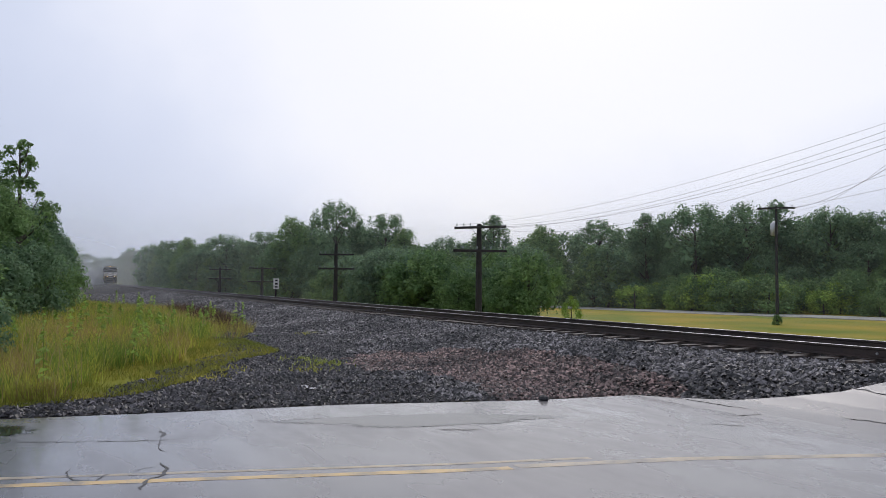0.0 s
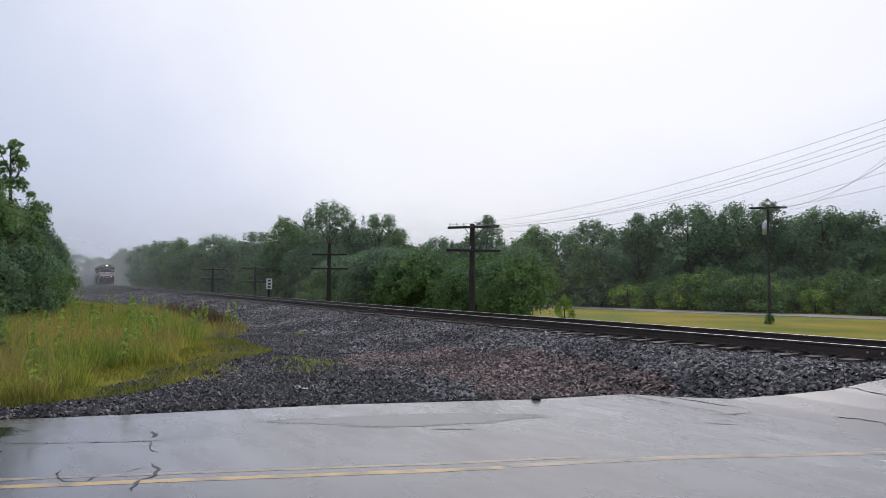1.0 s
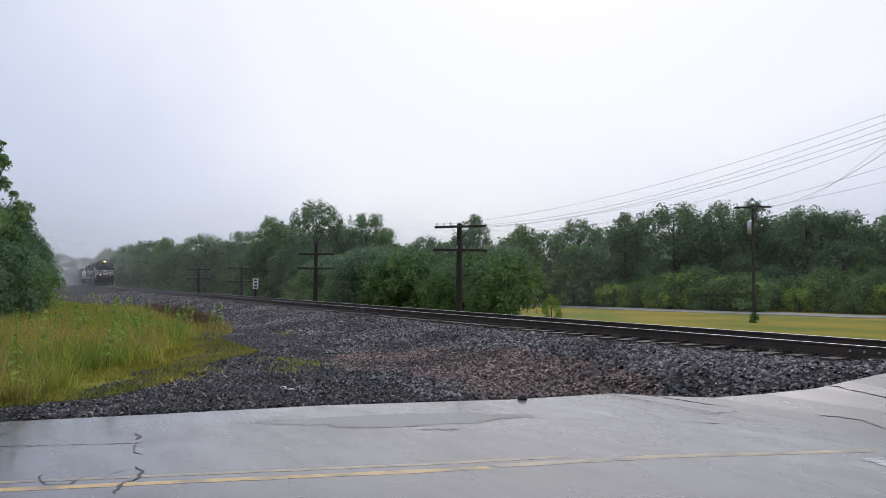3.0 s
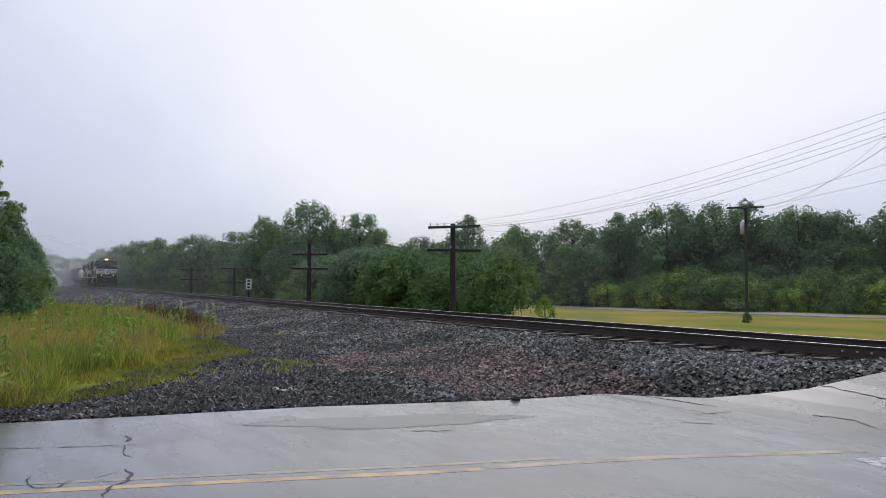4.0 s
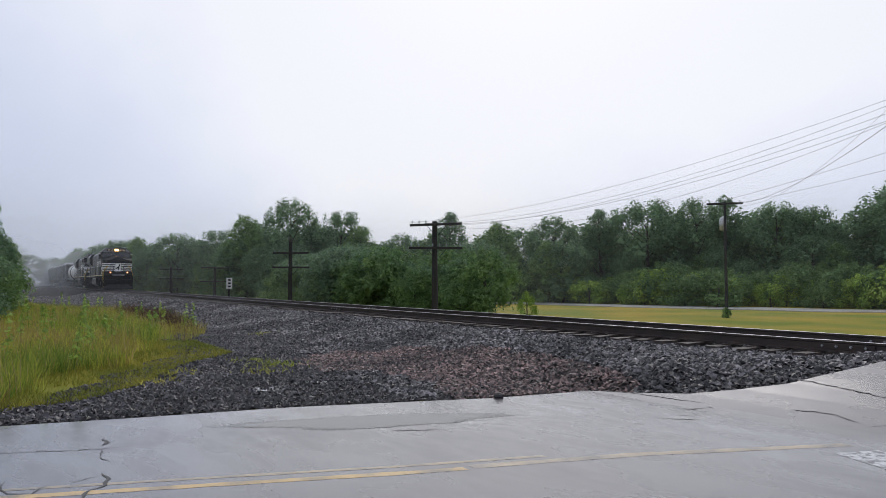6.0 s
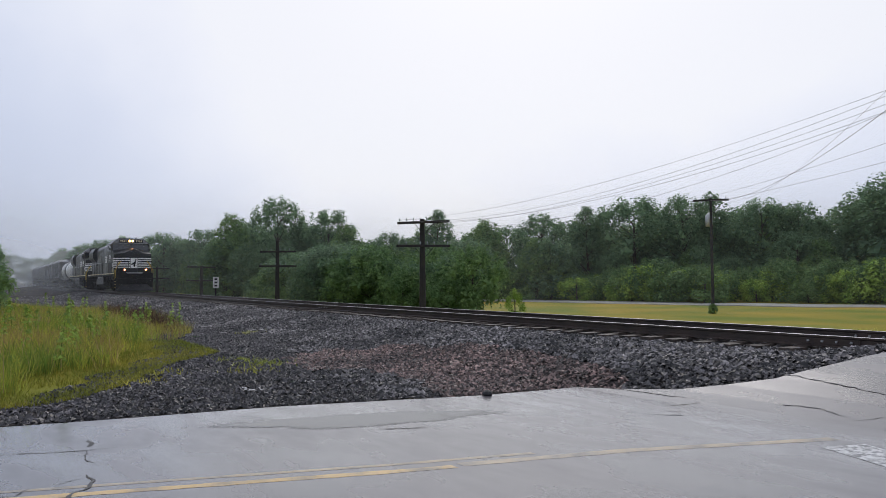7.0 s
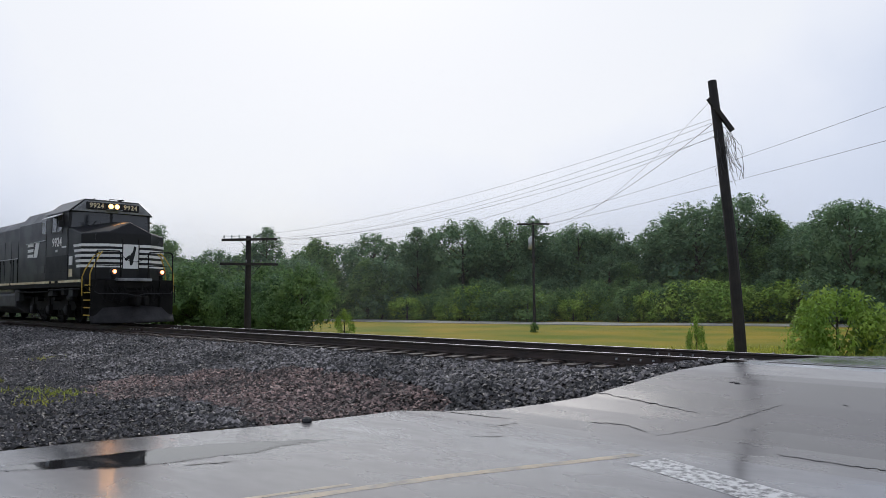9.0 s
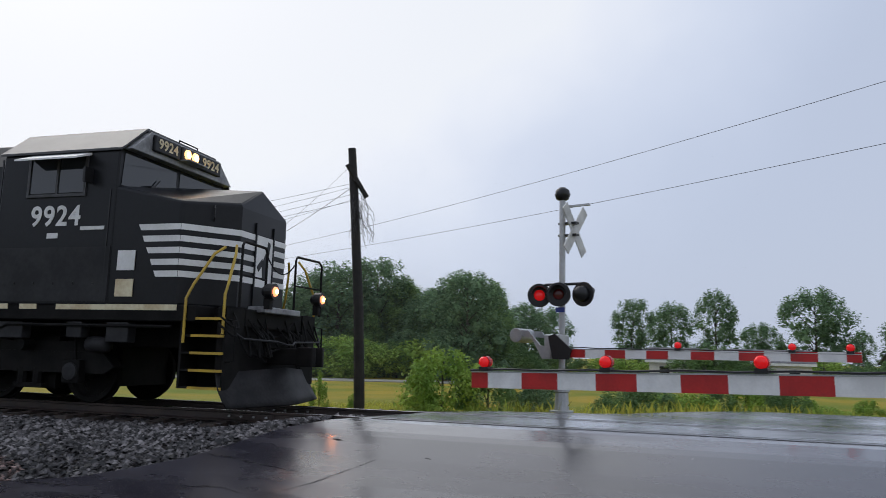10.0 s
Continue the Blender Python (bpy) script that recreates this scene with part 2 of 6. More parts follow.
M_LEAF_L = material("fresh_foliage", (0.36, 0.48, 0.10), (0.22, 0.36, 0.075), rough=0.65, scale=0.8, fine=4, bump=0.0, island=0.35, translucent=0.40, spec=0.2)
M_GRASS = material("tall_grass", (0.56, 0.50, 0.085), (0.31, 0.37, 0.065), rough=0.6, scale=0.3, fine=2, bump=0.0, island=0.4, translucent=0.35, spec=0.3)
M_GRASS_TAN = material("dry_tan_grass", (0.46, 0.33, 0.14), (0.30, 0.23, 0.08), rough=0.7, scale=0.5, fine=3, bump=0.0, island=0.4, translucent=0.3, spec=0.3)
M_GRASS_GREEN = material("lush_green_grass", (0.26, 0.35, 0.055), (0.13, 0.22, 0.04), rough=0.6, scale=0.5, fine=3, bump=0.0, island=0.4, translucent=0.35, spec=0.3)
M_GRASS_LOW = material("trodden_short_grass", (0.34, 0.32, 0.055), (0.19, 0.22, 0.04), rough=0.7, scale=0.6, fine=3, bump=0.0, island=0.4, translucent=0.3, spec=0.2)
M_WITHERED = material("withered_brown_weeds", (0.15, 0.09, 0.06), (0.08, 0.05, 0.04), rough=0.8, scale=0.6, fine=3, bump=0.0, island=0.4, translucent=0.2, spec=0.2)
M_SEED = material("grass_seed_heads", (0.52, 0.4, 0.2), (0.34, 0.26, 0.12), rough=0.8, scale=0.5, fine=3, bump=0.0, island=0.35, translucent=0.25)
M_BLACK = material("black_locomotive_paint", (0.014, 0.015, 0.018), (0.008, 0.008, 0.010), rough=0.42, rough2=0.28, scale=1.2, fine=18, bump=0.04, spec=0.28)
M_GRIME = material("grimy_black_steel", (0.013, 0.012, 0.0115), (0.005, 0.005, 0.005), rough=0.7, spec=0.18, scale=2.5, fine=25, bump=0.35)
M_PANEL = material("scuffed_grey_black_panel", (0.040, 0.040, 0.042), (0.022, 0.022, 0.024), rough=0.6, spec=0.25, scale=1.6, fine=14, bump=0.1)
# Pale grey trim; on the brow the grey stands in for wet sheen.
M_BROW = material("pale_grey_trim_and_sheen", (0.36, 0.37, 0.38), (0.16, 0.16, 0.17), rough=0.4, scale=2.5, fine=16, bump=0.05)
M_PLOW = material("grey_worn_plow_steel", (0.085, 0.085, 0.09), (0.035, 0.035, 0.037), rough=0.5, scale=2.0, fine=22, bump=0.2)
M_PLOWBLADE = material("dark_worn_plow_steel", (0.034, 0.032, 0.034), (0.012, 0.012, 0.013), rough=0.62, spec=0.25, scale=2.0, fine=22, bump=0.2)
M_WHITE = material("white_stripe_paint", (0.88, 0.88, 0.87), (0.74, 0.74, 0.72), rough=0.4, scale=2, fine=20, bump=0.03)
M_CREAM = material("cream_sill_stripe", (0.82, 0.74, 0.52), (0.60, 0.48, 0.28), rough=0.5, scale=3, fine=20, bump=0.05)
M_YRAIL = material("yellow_handrail_paint", (0.62, 0.42, 0.05), (0.45, 0.30, 0.05), rough=0.4, scale=4, fine=30, bump=0.05)
M_SILVER = material("galvanised_steel", (0.50, 0.51, 0.52), (0.36, 0.37, 0.38), rough=0.38, metal=0.6, scale=3, fine=30, bump=0.05)
M_ROOFW = material("wet_roof_sheen", (0.05, 0.05, 0.053), (0.03, 0.03, 0.032), rough=0.42, scale=2, fine=20, bump=0.05, coat=0.12)
M_CAR = material("grey_hopper_paint", (0.33, 0.34, 0.35), (0.20, 0.20, 0.20), rough=0.5, scale=0.8, fine=9, bump=0.08)
M_TANKW = material("white_tank_paint", (0.78, 0.78, 0.76), (0.60, 0.60, 0.57), rough=0.3, scale=0.8, fine=8, bump=0.04, coat=0.3)
M_TANKB = material("black_tank_paint", (0.022, 0.022, 0.023), rough=0.35, scale=1, fine=9, bump=0.04)
M_RED = material("gate_red_sheeting", (0.55, 0.025, 0.025), (0.40, 0.02, 0.02), rough=0.35, scale=4, fine=40, bump=0.03)
M_GATEW = material("gate_white_sheeting", (0.88, 0.88, 0.87), (0.74, 0.74, 0.73), rough=0.35, scale=4, fine=40, bump=0.03)
M_LAMPHOOD = material("signal_black", (0.012, 0.012, 0.014), (0.008, 0.008, 0.009), rough=0.4, scale=5, fine=40, bump=0.05)
M_LENSOFF = material("dark_red_lens", (0.12, 0.008, 0.008), rough=0.12, bump=0.0)
M_GLASS = material("dark_window_glass", (0.02, 0.026, 0.032), (0.016, 0.02, 0.026), rough=0.04, scale=1, fine=5, bump=0.0, spec=0.8)
M_HEAD = glowing("headlight_glow", (1.0, 0.60, 0.22), 2.4)
M_BULB = glowing("headlight_bulb", (1.0, 0.44, 0.10), 110.0)
M_DITCH = glowing("ditch_light_glow", (1.0, 0.30, 0.13), 2.2)
M_DITCHBULB = glowing("ditch_light_bulb", (1.0, 0.28, 0.07), 55.0)
M_REDLAMP = glowing("red_lamp_glow", (0.85, 0.012, 0.015), 0.30)
M_REDLENS = material("red_lamp_lens", (0.55, 0.02, 0.02), rough=0.2, bump=0.0)
M_SHINGLE = material("grey_roof_shingles", (0.12, 0.12, 0.13), (0.08, 0.08, 0.09), rough=0.7, scale=1.5, fine=9, bump=0.3)
M_SIDING = material("white_house_siding", (0.74, 0.73, 0.70), (0.62, 0.61, 0.58), rough=0.6, scale=1.0, fine=8, bump=0.1)
M_SIGNW = material("sign_white", (0.72, 0.72, 0.70), rough=0.5, bump=0.02)


# ---- mesh building ----
class Shape:
    """Collects vertices and faces of one mesh."""

    def __init__(self):
        self.v, self.f = [], []

    def add(self, vs, fs):
        k = len(self.v)
        self.v += [tuple(p) for p in vs]
        self.f += [tuple(i + k for i in q) for q in fs]
        return self

    def box(self, x0, x1, y0, y1, z0, z1):
        vs = [(x, y, z) for z in (z0, z1) for y in (y0, y1) for x in (x0, x1)]
        return self.add(vs, [(0, 2, 3, 1), (4, 5, 7, 6), (0, 1, 5, 4), (2, 6, 7, 3), (0, 4, 6, 2), (1, 3, 7, 5)])

    def prism(self, profile, a, b, axis="y"):
        """profile: points (u, w) of a convex outline; extruded from a to b along axis."""
        put = {"y": lambda u, w, s: (u, s, w), "x": lambda u, w, s: (s, u, w), "z": lambda u, w, s: (u, w, s)}[axis]
        n = len(profile)
        vs = [put(u, w, a) for u, w in profile] + [put(u, w, b) for u, w in profile]
        return self.add(vs, [tuple(range(n))[::-1], tuple(range(n, 2 * n))] + [(i, (i + 1) % n, (i + 1) % n + n, i + n) for i in range(n)])

    def tube(self, points, radius, sides=8, radius_end=None, cap=True):
        pts = [Vector(p) for p in points]
        r1 = radius if radius_end is None else radius_end
        rings = []
        side = None
        for i, p in enumerate(pts):
            d = (pts[min(i + 1, len(pts) - 1)] - pts[max(i - 1, 0)]).normalized()
            ref = Vector((0, 0, 1)) if abs(d.z) < 0.9 else Vector((1, 0, 0))
            u = d.cross(ref).normalized() if side is None else (side - d * side.dot(d)).normalized()
            side = u
            w = d.cross(u)
            r = radius + (r1 - radius) * i / max(len(pts) - 1, 1)
            rings += [p + (u * math.cos(2 * math.pi * k / sides) + w * math.sin(2 * math.pi * k / sides)) * r for k in range(sides)]
        fs = []
        for i in range(len(pts) - 1):
            for k in range(sides):
                a, b = i * sides + k, i * sides + (k + 1) % sides
                fs.append((a, b, b + sides, a + sides))
        if cap:
            fs.append(tuple(range(sides))[::-1])
            fs.append(tuple(range((len(pts) - 1) * sides, len(pts) * sides)))
        return self.add(rings, fs)

    def lathe(self, profile, axis, centre, sides=16):
        """profile: (distance along the axis, radius)."""
        put = {"x": lambda s, a, b: (s, a, b), "y": lambda s, a, b: (a, s, b), "z": lambda s, a, b: (a, b, s)}[axis]
        vs = []
        for s, r in profile:
            for k in range(sides):
                q = put(s, r * math.cos(2 * math.pi * k / sides), r * math.sin(2 * math.pi * k / sides))
                vs.append((q[0] + centre[0], q[1] + centre[1], q[2] + centre[2]))
        fs = [(i * sides + k, i * sides + (k + 1) % sides, (i + 1) * sides + (k + 1) % sides, (i + 1) * sides + k)
              for i in range(len(profile) - 1) for k in range(sides)]
        fs.append(tuple(range(sides))[::-1])
        fs.append(tuple(range((len(profile) - 1) * sides, len(profile) * sides)))
        return self.add(vs, fs)

    def mesh(self, name, mat, smooth=False):
        me = bpy.data.meshes.new(name)
        me.from_pydata(self.v, [], self.f)
        bm = bmesh.new()
        bm.from_mesh(me)
        bmesh.ops.recalc_face_normals(bm, faces=bm.faces)
        bm.to_mesh(me)
        bm.free()
        me.materials.append(mat)
        if smooth:
            me.polygons.foreach_set("use_smooth", [True] * len(me.polygons))
        return me


def thing(name, label, category, group="", kind="", m=None):
    ob = new(name)
    ob.empty_display_size = 0.2
    tagged(ob, label, category, group, kind)
    if m is not None:
        ob.matrix_world = m
    return ob


def part(name, shape, mat, parent=None, label="", bevel=0.0, smooth=False, m=None):
    me = shape if isinstance(shape, bpy.types.Mesh) else shape.mesh(name, mat, smooth)
    ob = new(name, me)
    ob.parent = parent
    if m is not None:
        ob.matrix_local = m
    if label:
        tagged(ob, label)
    if bevel:
        mod = ob.modifiers.new("worn_edges", "BEVEL")
        mod.width, mod.segments, mod.limit_method, mod.angle_limit = bevel, 2, "ANGLE", radians(40)
    return ob


def cloud_mesh(name, verts, faces, mat):
    """A mesh from numpy arrays of quads or triangles."""
    me = bpy.data.meshes.new(name)
    n, k = faces.shape
    me.vertices.add(len(verts))
    me.vertices.foreach_set("co", verts.astype(np.float32).ravel())
    me.loops.add(n * k)
    me.loops.foreach_set("vertex_index", faces.astype(np.int32).ravel())
    me.polygons.add(n)
    me.polygons.foreach_set("loop_start", np.arange(0, n * k, k, dtype=np.int32))
    me.polygons.foreach_set("use_smooth", [False] * n)
    me.update(calc_edges=True)
    me.materials.append(mat)
    return me


def text_mesh(name, body, size, mat, depth=0.004):
    cu = bpy.data.curves.new(name, "FONT")
    cu.body, cu.size, cu.extrude, cu.align_x, cu.align_y = body, size, depth, "CENTER", "CENTER"
    cu.offset = size * 0.022
    cu.space_character = 1.12
    tmp = bpy.data.objects.new(name, cu)
    scene.collection.objects.link(tmp)
    me = bpy.data.meshes.new_from_object(tmp.evaluated_get(bpy.context.evaluated_depsgraph_get()))
    bpy.data.objects.remove(tmp)
    bpy.data.curves.remove(cu)
    me.materials.clear()
    me.materials.append(mat)
    return me


# ---- lie of the land ----
TRACK_Y, RAIL_Z, GAUGE = 11.81, 0.66, 1.435


def smooth(a, b, x):
    t = min(max((x - a) / (b - a), 0.0), 1.0)
    return t * t * (3 - 2 * t)


def track_y(x):
    """The line's centre: straight at the crossing, swinging gently away far off."""
    s = -x - 20
    return TRACK_Y + 0.0205 * ((s - 15) + math.hypot(s - 15, 25)) - 0.29 + 0.20 * smooth(-20, 10, x)


LEFT_EDGE = [(-34, -70), (-21.5, -34), (-12.6, -9), (-9.75, -1.2), (-9.6, -0.38), (-9.22, 1.36), (-8.85, 3.39), (-8.05, 5.88), (-7.8, 7.4), (-6.5, 8.0),
             (-5.6, 8.8), (-4.85, 10.1), (-4.15, 11.1), (-3.55, 12.5), (-2.1, 14.6), (-0.2, 17.0), (9, 30), (23, 48), (60, 92)]
RIGHT_EDGE = [(-25, -70), (-13.5, -34), (-5.2, -9), (-2.6, -2), (-1.2, 1.2), (1.2, 4.2), (4.2, 8.0), (5.2, 10.1), (5.5, 11.1), (5.9, 12.5), (6.8, 14.6), (8.2, 17.0), (16, 30), (30, 48), (67, 92)]


def along(line, y):
    for (xa, ya), (xb, yb) in zip(line, line[1:]):
        if y <= yb:
            return xa + (xb - xa) * (y - ya) / (yb - ya)
    return line[-1][0]


def road_z(y):
    return 0.66 * smooth(7.2, 11.0, y) - 0.16 * smooth(12.8, 17, y) - 1.5 * smooth(17, 42, y)


def land_z(x, y):
    d = y - track_y(x)
    near = 0.40 * smooth(-5.2, -1.75, d)
    far = 0.40 - 0.68 * smooth(1.8, 4.6, d) - 0.75 * smooth(6, 26, d)
    z = near if d < 0 else far
    z += 0.05 * noise.noise((x * 0.25, y * 0.25, 0.3)) * (1 if abs(d) > 2.2 else 0.15)
    if d < -4 and x < -10:
        z += 0.22 * smooth(-10.5, -17, x) * smooth(7.0, 2.0, y - 0.05 * (x + 20))
    # road bed
    a, b = along(LEFT_EDGE, y) - 0.25, along(RIGHT_EDGE, y) + 0.25
    out = max(a - x, x - b, 0.0)
    w = 1 - smooth(0.0, 1.6 if y < 13 else 4.0, out)
    if out <= 0:
        return road_z(y) - 0.06
    return z * (1 - w) + (road_z(y) - 0.03) * w


# ---- ground, one sheet to the horizon ----
def axis_steps(lo, hi, fine_lo, fine_hi, fine):
    xs = list(np.arange(fine_lo, fine_hi + fine / 2, fine))
    step, x = fine * 1.3, fine_lo
    while x > lo:
        x -= step
        step = min(step * 1.22, 250)
        xs.insert(0, x)
    step, x = fine * 1.3, fine_hi
    while x < hi:
        x += step
        step = min(step * 1.22, 250)
        xs.append(x)
    return xs


def ground():
    xs, ys = axis_steps(-1600, 1500, -26, 10, 0.3), axis_steps(-1500, 1600, -3, 19, 0.3)
    nx = len(xs)
    vs = np.array([(x, y, land_z(x, y)) for y in ys for x in xs])
    idx = np.arange(len(vs)).reshape(len(ys), nx)
    fs = np.stack([idx[:-1, :-1], idx[:-1, 1:], idx[1:, 1:], idx[1:, :-1]], -1).reshape(-1, 4)
    me = cloud_mesh("ground", vs, fs, M_GROUND)
    mask = []
    for x, y, _ in vs:
        d = y - track_y(x)
        wob = 0.8 * noise.noise((x * 0.5, y * 0.5, 2.0)) + 0.4 * noise.noise((x * 2.1, y * 2.1, 2.0))
        g = smooth(4.2, 3.0, abs(d) + 0.4 * wob)
        if d <= 0 and x < along(LEFT_EDGE, y):
            g = max(g, smooth(-0.5, 0.4, y - grass_limit(x) - wob))
            g = max(g, smooth(1.9, 1.1, along(LEFT_EDGE, y) - x + wob) if y < 9 else 0)
        if d <= 0 and x > along(RIGHT_EDGE, y):
            g = max(g, smooth(5.0, 3.5, x - along(RIGHT_EDGE, y) + wob))
        mask.append(g)
    me.attributes.new("gravel", "FLOAT", "POINT").data.foreach_set("value", mask)
    me.polygons.foreach_set("use_smooth", [True] * len(fs))
    ob = new("ground", me)
    tagged(ob, "wet gravel lot and meadow ground beside the railway", "ground", kind="structure")


MEADOW = [(2.0, -140), (4.4, -61), (5.8, -47), (7.0, -39), (7.1, -31), (5.5, -22), (4.0, -17.8), (4.0, -15.0), (2.6, -13.4), (1.75, -11.8), (0.8, -10.8), (-0.7, -10.5), (-6, -10.3)]


def grass_limit(x):
    """The meadow's border towards the gravel lot."""
    return along(MEADOW, x)


def strip(name, left, right, z_of, mat, label, category, rows=60, cols=8, lift=0.0, kind="structure"):
    vs, fs = [], []
    ys = sorted(set([p[1] for p in left] + list(np.linspace(left[0][1], left[-1][1], rows))))
    for y in ys:
        a, b = along(left, y), along(right, y)
        for k in range(cols + 1):
            vs.append((a + (b - a) * k / cols, y, z_of(y) + lift))
    n = cols + 1
    for i in range(len(ys) - 1):
        for k in range(cols):
            fs.append((i * n + k, i * n + k + 1, (i + 1) * n + k + 1, (i + 1) * n + k))
    me = cloud_mesh(name, np.array(vs), np.array(fs), mat)
    ob = new(name, me)
    tagged(ob, label, category, kind=kind)
    return ob


ground()
road = strip("road", LEFT_EDGE, RIGHT_EDGE, road_z, M_ROAD, "wet grey asphalt road rising over the level crossing", "road", rows=220, cols=14)
road.modifiers.new("thickness", "SOLIDIFY").thickness = 0.05


def centre(y, off=0.0):
    """The yellow line's course; off: metres to the right of it."""
    pts = [(-19.5, -34), (-9.95, -9), (-6.6, -0.3), (-6.18, 0.88), (-5.4, 3.05), (-4.77, 5.1), (-3.75, 7.5)]
    return along(pts, y) + off / 0.936


def painted(name, y0, y1, off, width, mat, label, seed):
    rnd = random.Random(seed)
    vs, fs = [], []
    ys = np.arange(y0, y1, 0.12)
    for i, y in enumerate(ys):
        w = width * (0.85 + 0.3 * rnd.random()) / 2
        x = centre(y, off)
        vs += [(x - w, y, road_z(y) + 0.0014), (x + w, y, road_z(y) + 0.0014)]
        if i:
            k = 2 * i
            fs.append((k - 2, k - 1, k + 1, k))
    ob = new(name, cloud_mesh(name, np.array(vs), np.array(fs), mat))
    ob.parent = road
    tagged(ob, label)


painted("centre_line", -30, 3.6, 0.08, 0.11, M_YELLOW, "worn yellow paint line", 1)
painted("centre_line", 3.55, 7.3, 0.04, 0.13, M_YELLOW2, "faded yellow paint line", 3)
painted("centre_line", -30, 4.4, -0.14, 0.07, M_YELLOW2, "faded yellow paint line", 2)


def stop_bar():
    o, u, w = Vector((-3.78, 6.62)), Vector((0.936, -0.351)), Vector((0.351, 0.936))
    vs, fs = [], []
    for i in range(24):
        for k in range(4):
            p = o + u * (i * 0.16) + w * (k * 0.16 - 0.02)
            vs.append((p.x, p.y, road_z(p.y) + 0.002))
    for i in range(23):
        for k in range(3):
            a = i * 4 + k
            fs.append((a, a + 4, a + 5, a + 1))
    ob = new("stop_line", cloud_mesh("stop_line", np.array(vs), np.array(fs), M_WHITEP))
    ob.parent = road
    tagged(ob, "broad worn white stop line")


stop_bar()


def crack(points, width, seed):
    rnd = random.Random(seed)
    vs, fs = [], []
    pts = []
    for (xa, ya), (xb, yb) in zip(points, points[1:]):
        n = max(2, int(math.hypot(xb - xa, yb - ya) / 0.06))
        for i in range(n):
            t = i / n
            pts.append((xa + (xb - xa) * t + rnd.uniform(-0.015, 0.015), ya + (yb - ya) * t + rnd.uniform(-0.015, 0.015)))
    for i, (x, y) in enumerate(pts):
        q = pts[min(i + 1, len(pts) - 1)]
        o = pts[max(i - 1, 0)]
        dx, dy = q[0] - o[0], q[1] - o[1]
        L = math.hypot(dx, dy) or 1
        w = width * rnd.uniform(0.4, 1.3) * min(1, 0.3 + 4 * min(i, len(pts) - 1 - i) / len(pts)) / 2
        vs += [(x - dy / L * w, y + dx / L * w, road_z(y) + 0.0032), (x + dy / L * w, y - dx / L * w, road_z(y) + 0.0032)]
        if i:
            fs.append((2 * i - 2, 2 * i - 1, 2 * i + 1, 2 * i))
    ob = new("road_crack", cloud_mesh("road_crack", np.array(vs), np.array(fs), M_CRACK))
    ob.parent = road


CRACKS = (
    ([(-8.26, -0.34), (-7.98, 0.21), (-7.74, 0.8), (-7.66, 1.05), (-7.61, 1.36)], 0.030, 1), ([(-8.15, 1.09), (-7.95, 1.11), (-7.77, 1.03)], 0.055, 2),
    ([(-7.67, 1.02), (-7.22, 0.95), (-7.03, 1.02)], 0.02, 17), ([(-6.7, 0.88), (-6.48, 0.91), (-6.3, 0.84), (-6.17, 0.7), (-5.98, 0.63), (-5.84, 0.6)], 0.05, 18),
    ([(-6.85, 0.2), (-6.65, 0.16), (-6.46, 0.2), (-6.35, 0.34), (-6.59, 0.51)], 0.02, 3), ([(-6.51, 0.65), (-6.65, 0.88)], 0.02, 4), ([(-6.9, 3.7), (-6.74, 4.01), (-6.66, 4.25)], 0.055, 5),
    ([(-7.85, 7.5), (-7.05, 7.68), (-6.6, 7.69), (-6.0, 7.75)], 0.035, 6), ([(-6.05, 7.22), (-5.82, 7.70)], 0.06, 7), ([(-5.8, 6.64), (-5.47, 6.93)], 0.06, 8), ([(-5.8, 6.95), (-5.61, 7.09)], 0.05, 9),
    ([(-4.14, 7.80), (-3.67, 8.35), (-3.16, 9.2)], 0.025, 10), ([(-6.5, 9.0), (-5.4, 8.95), (-4.6, 8.8), (-3.87, 8.62)], 0.035, 11), ([(-2.79, 7.77), (-2.3, 7.74), (-1.4, 7.76)], 0.05, 12),
    ([(-4.04, 9.72), (-3.8, 9.71)], 0.07, 13), ([(-6.9, -2.0), (-7.3, -0.6), (-7.9, -0.2)], 0.03, 14), ([(-5.06, 8.01), (-4.63, 8.06), (-4.2, 7.9)], 0.04, 15), ([(-2.6, 9.3), (-2.45, 9.25)], 0.07, 16))
for pts, w, sd in CRACKS:
    crack(pts, w * 0.6, sd)


def puddle(x, y, rx, ry, turn, z, seed, parent=None):
    """A shallow sheet of standing water with an uneven rim."""
    ring = []
    for k in range(40):
        a = 2 * math.pi * k / 40
        r = 1 + 0.45 * noise.noise((math.cos(a) * 1.3 + seed, math.sin(a) * 1.3, seed * 0.7)) + 0.15 * noise.noise((math.cos(a) * 5, math.sin(a) * 5, seed))
        u, w = rx * r * math.cos(a), ry * r * math.sin(a)
        ring.append((x + u * math.cos(turn) - w * math.sin(turn), y + u * math.sin(turn) + w * math.cos(turn), z))
    inner = [tuple(c + (p - c) * 0.62 for p, c in zip(q, (x, y, z))) for q in ring]
    fs = [(k, (k + 1) % 40, (k + 1) % 40 + 40, k + 40) for k in range(40)] + [tuple(range(40, 80))]
    me = Shape().add(ring + inner, fs).mesh("puddle", M_WATER)
    me.attributes.new("depth", "FLOAT", "POINT").data.foreach_set("value", [0.0] * 40 + [1.0] * 40)
    ob = new("puddle", me)
    tagged(ob, "shallow rain puddle reflecting the sky", "puddle", "rain puddles", kind="structure")


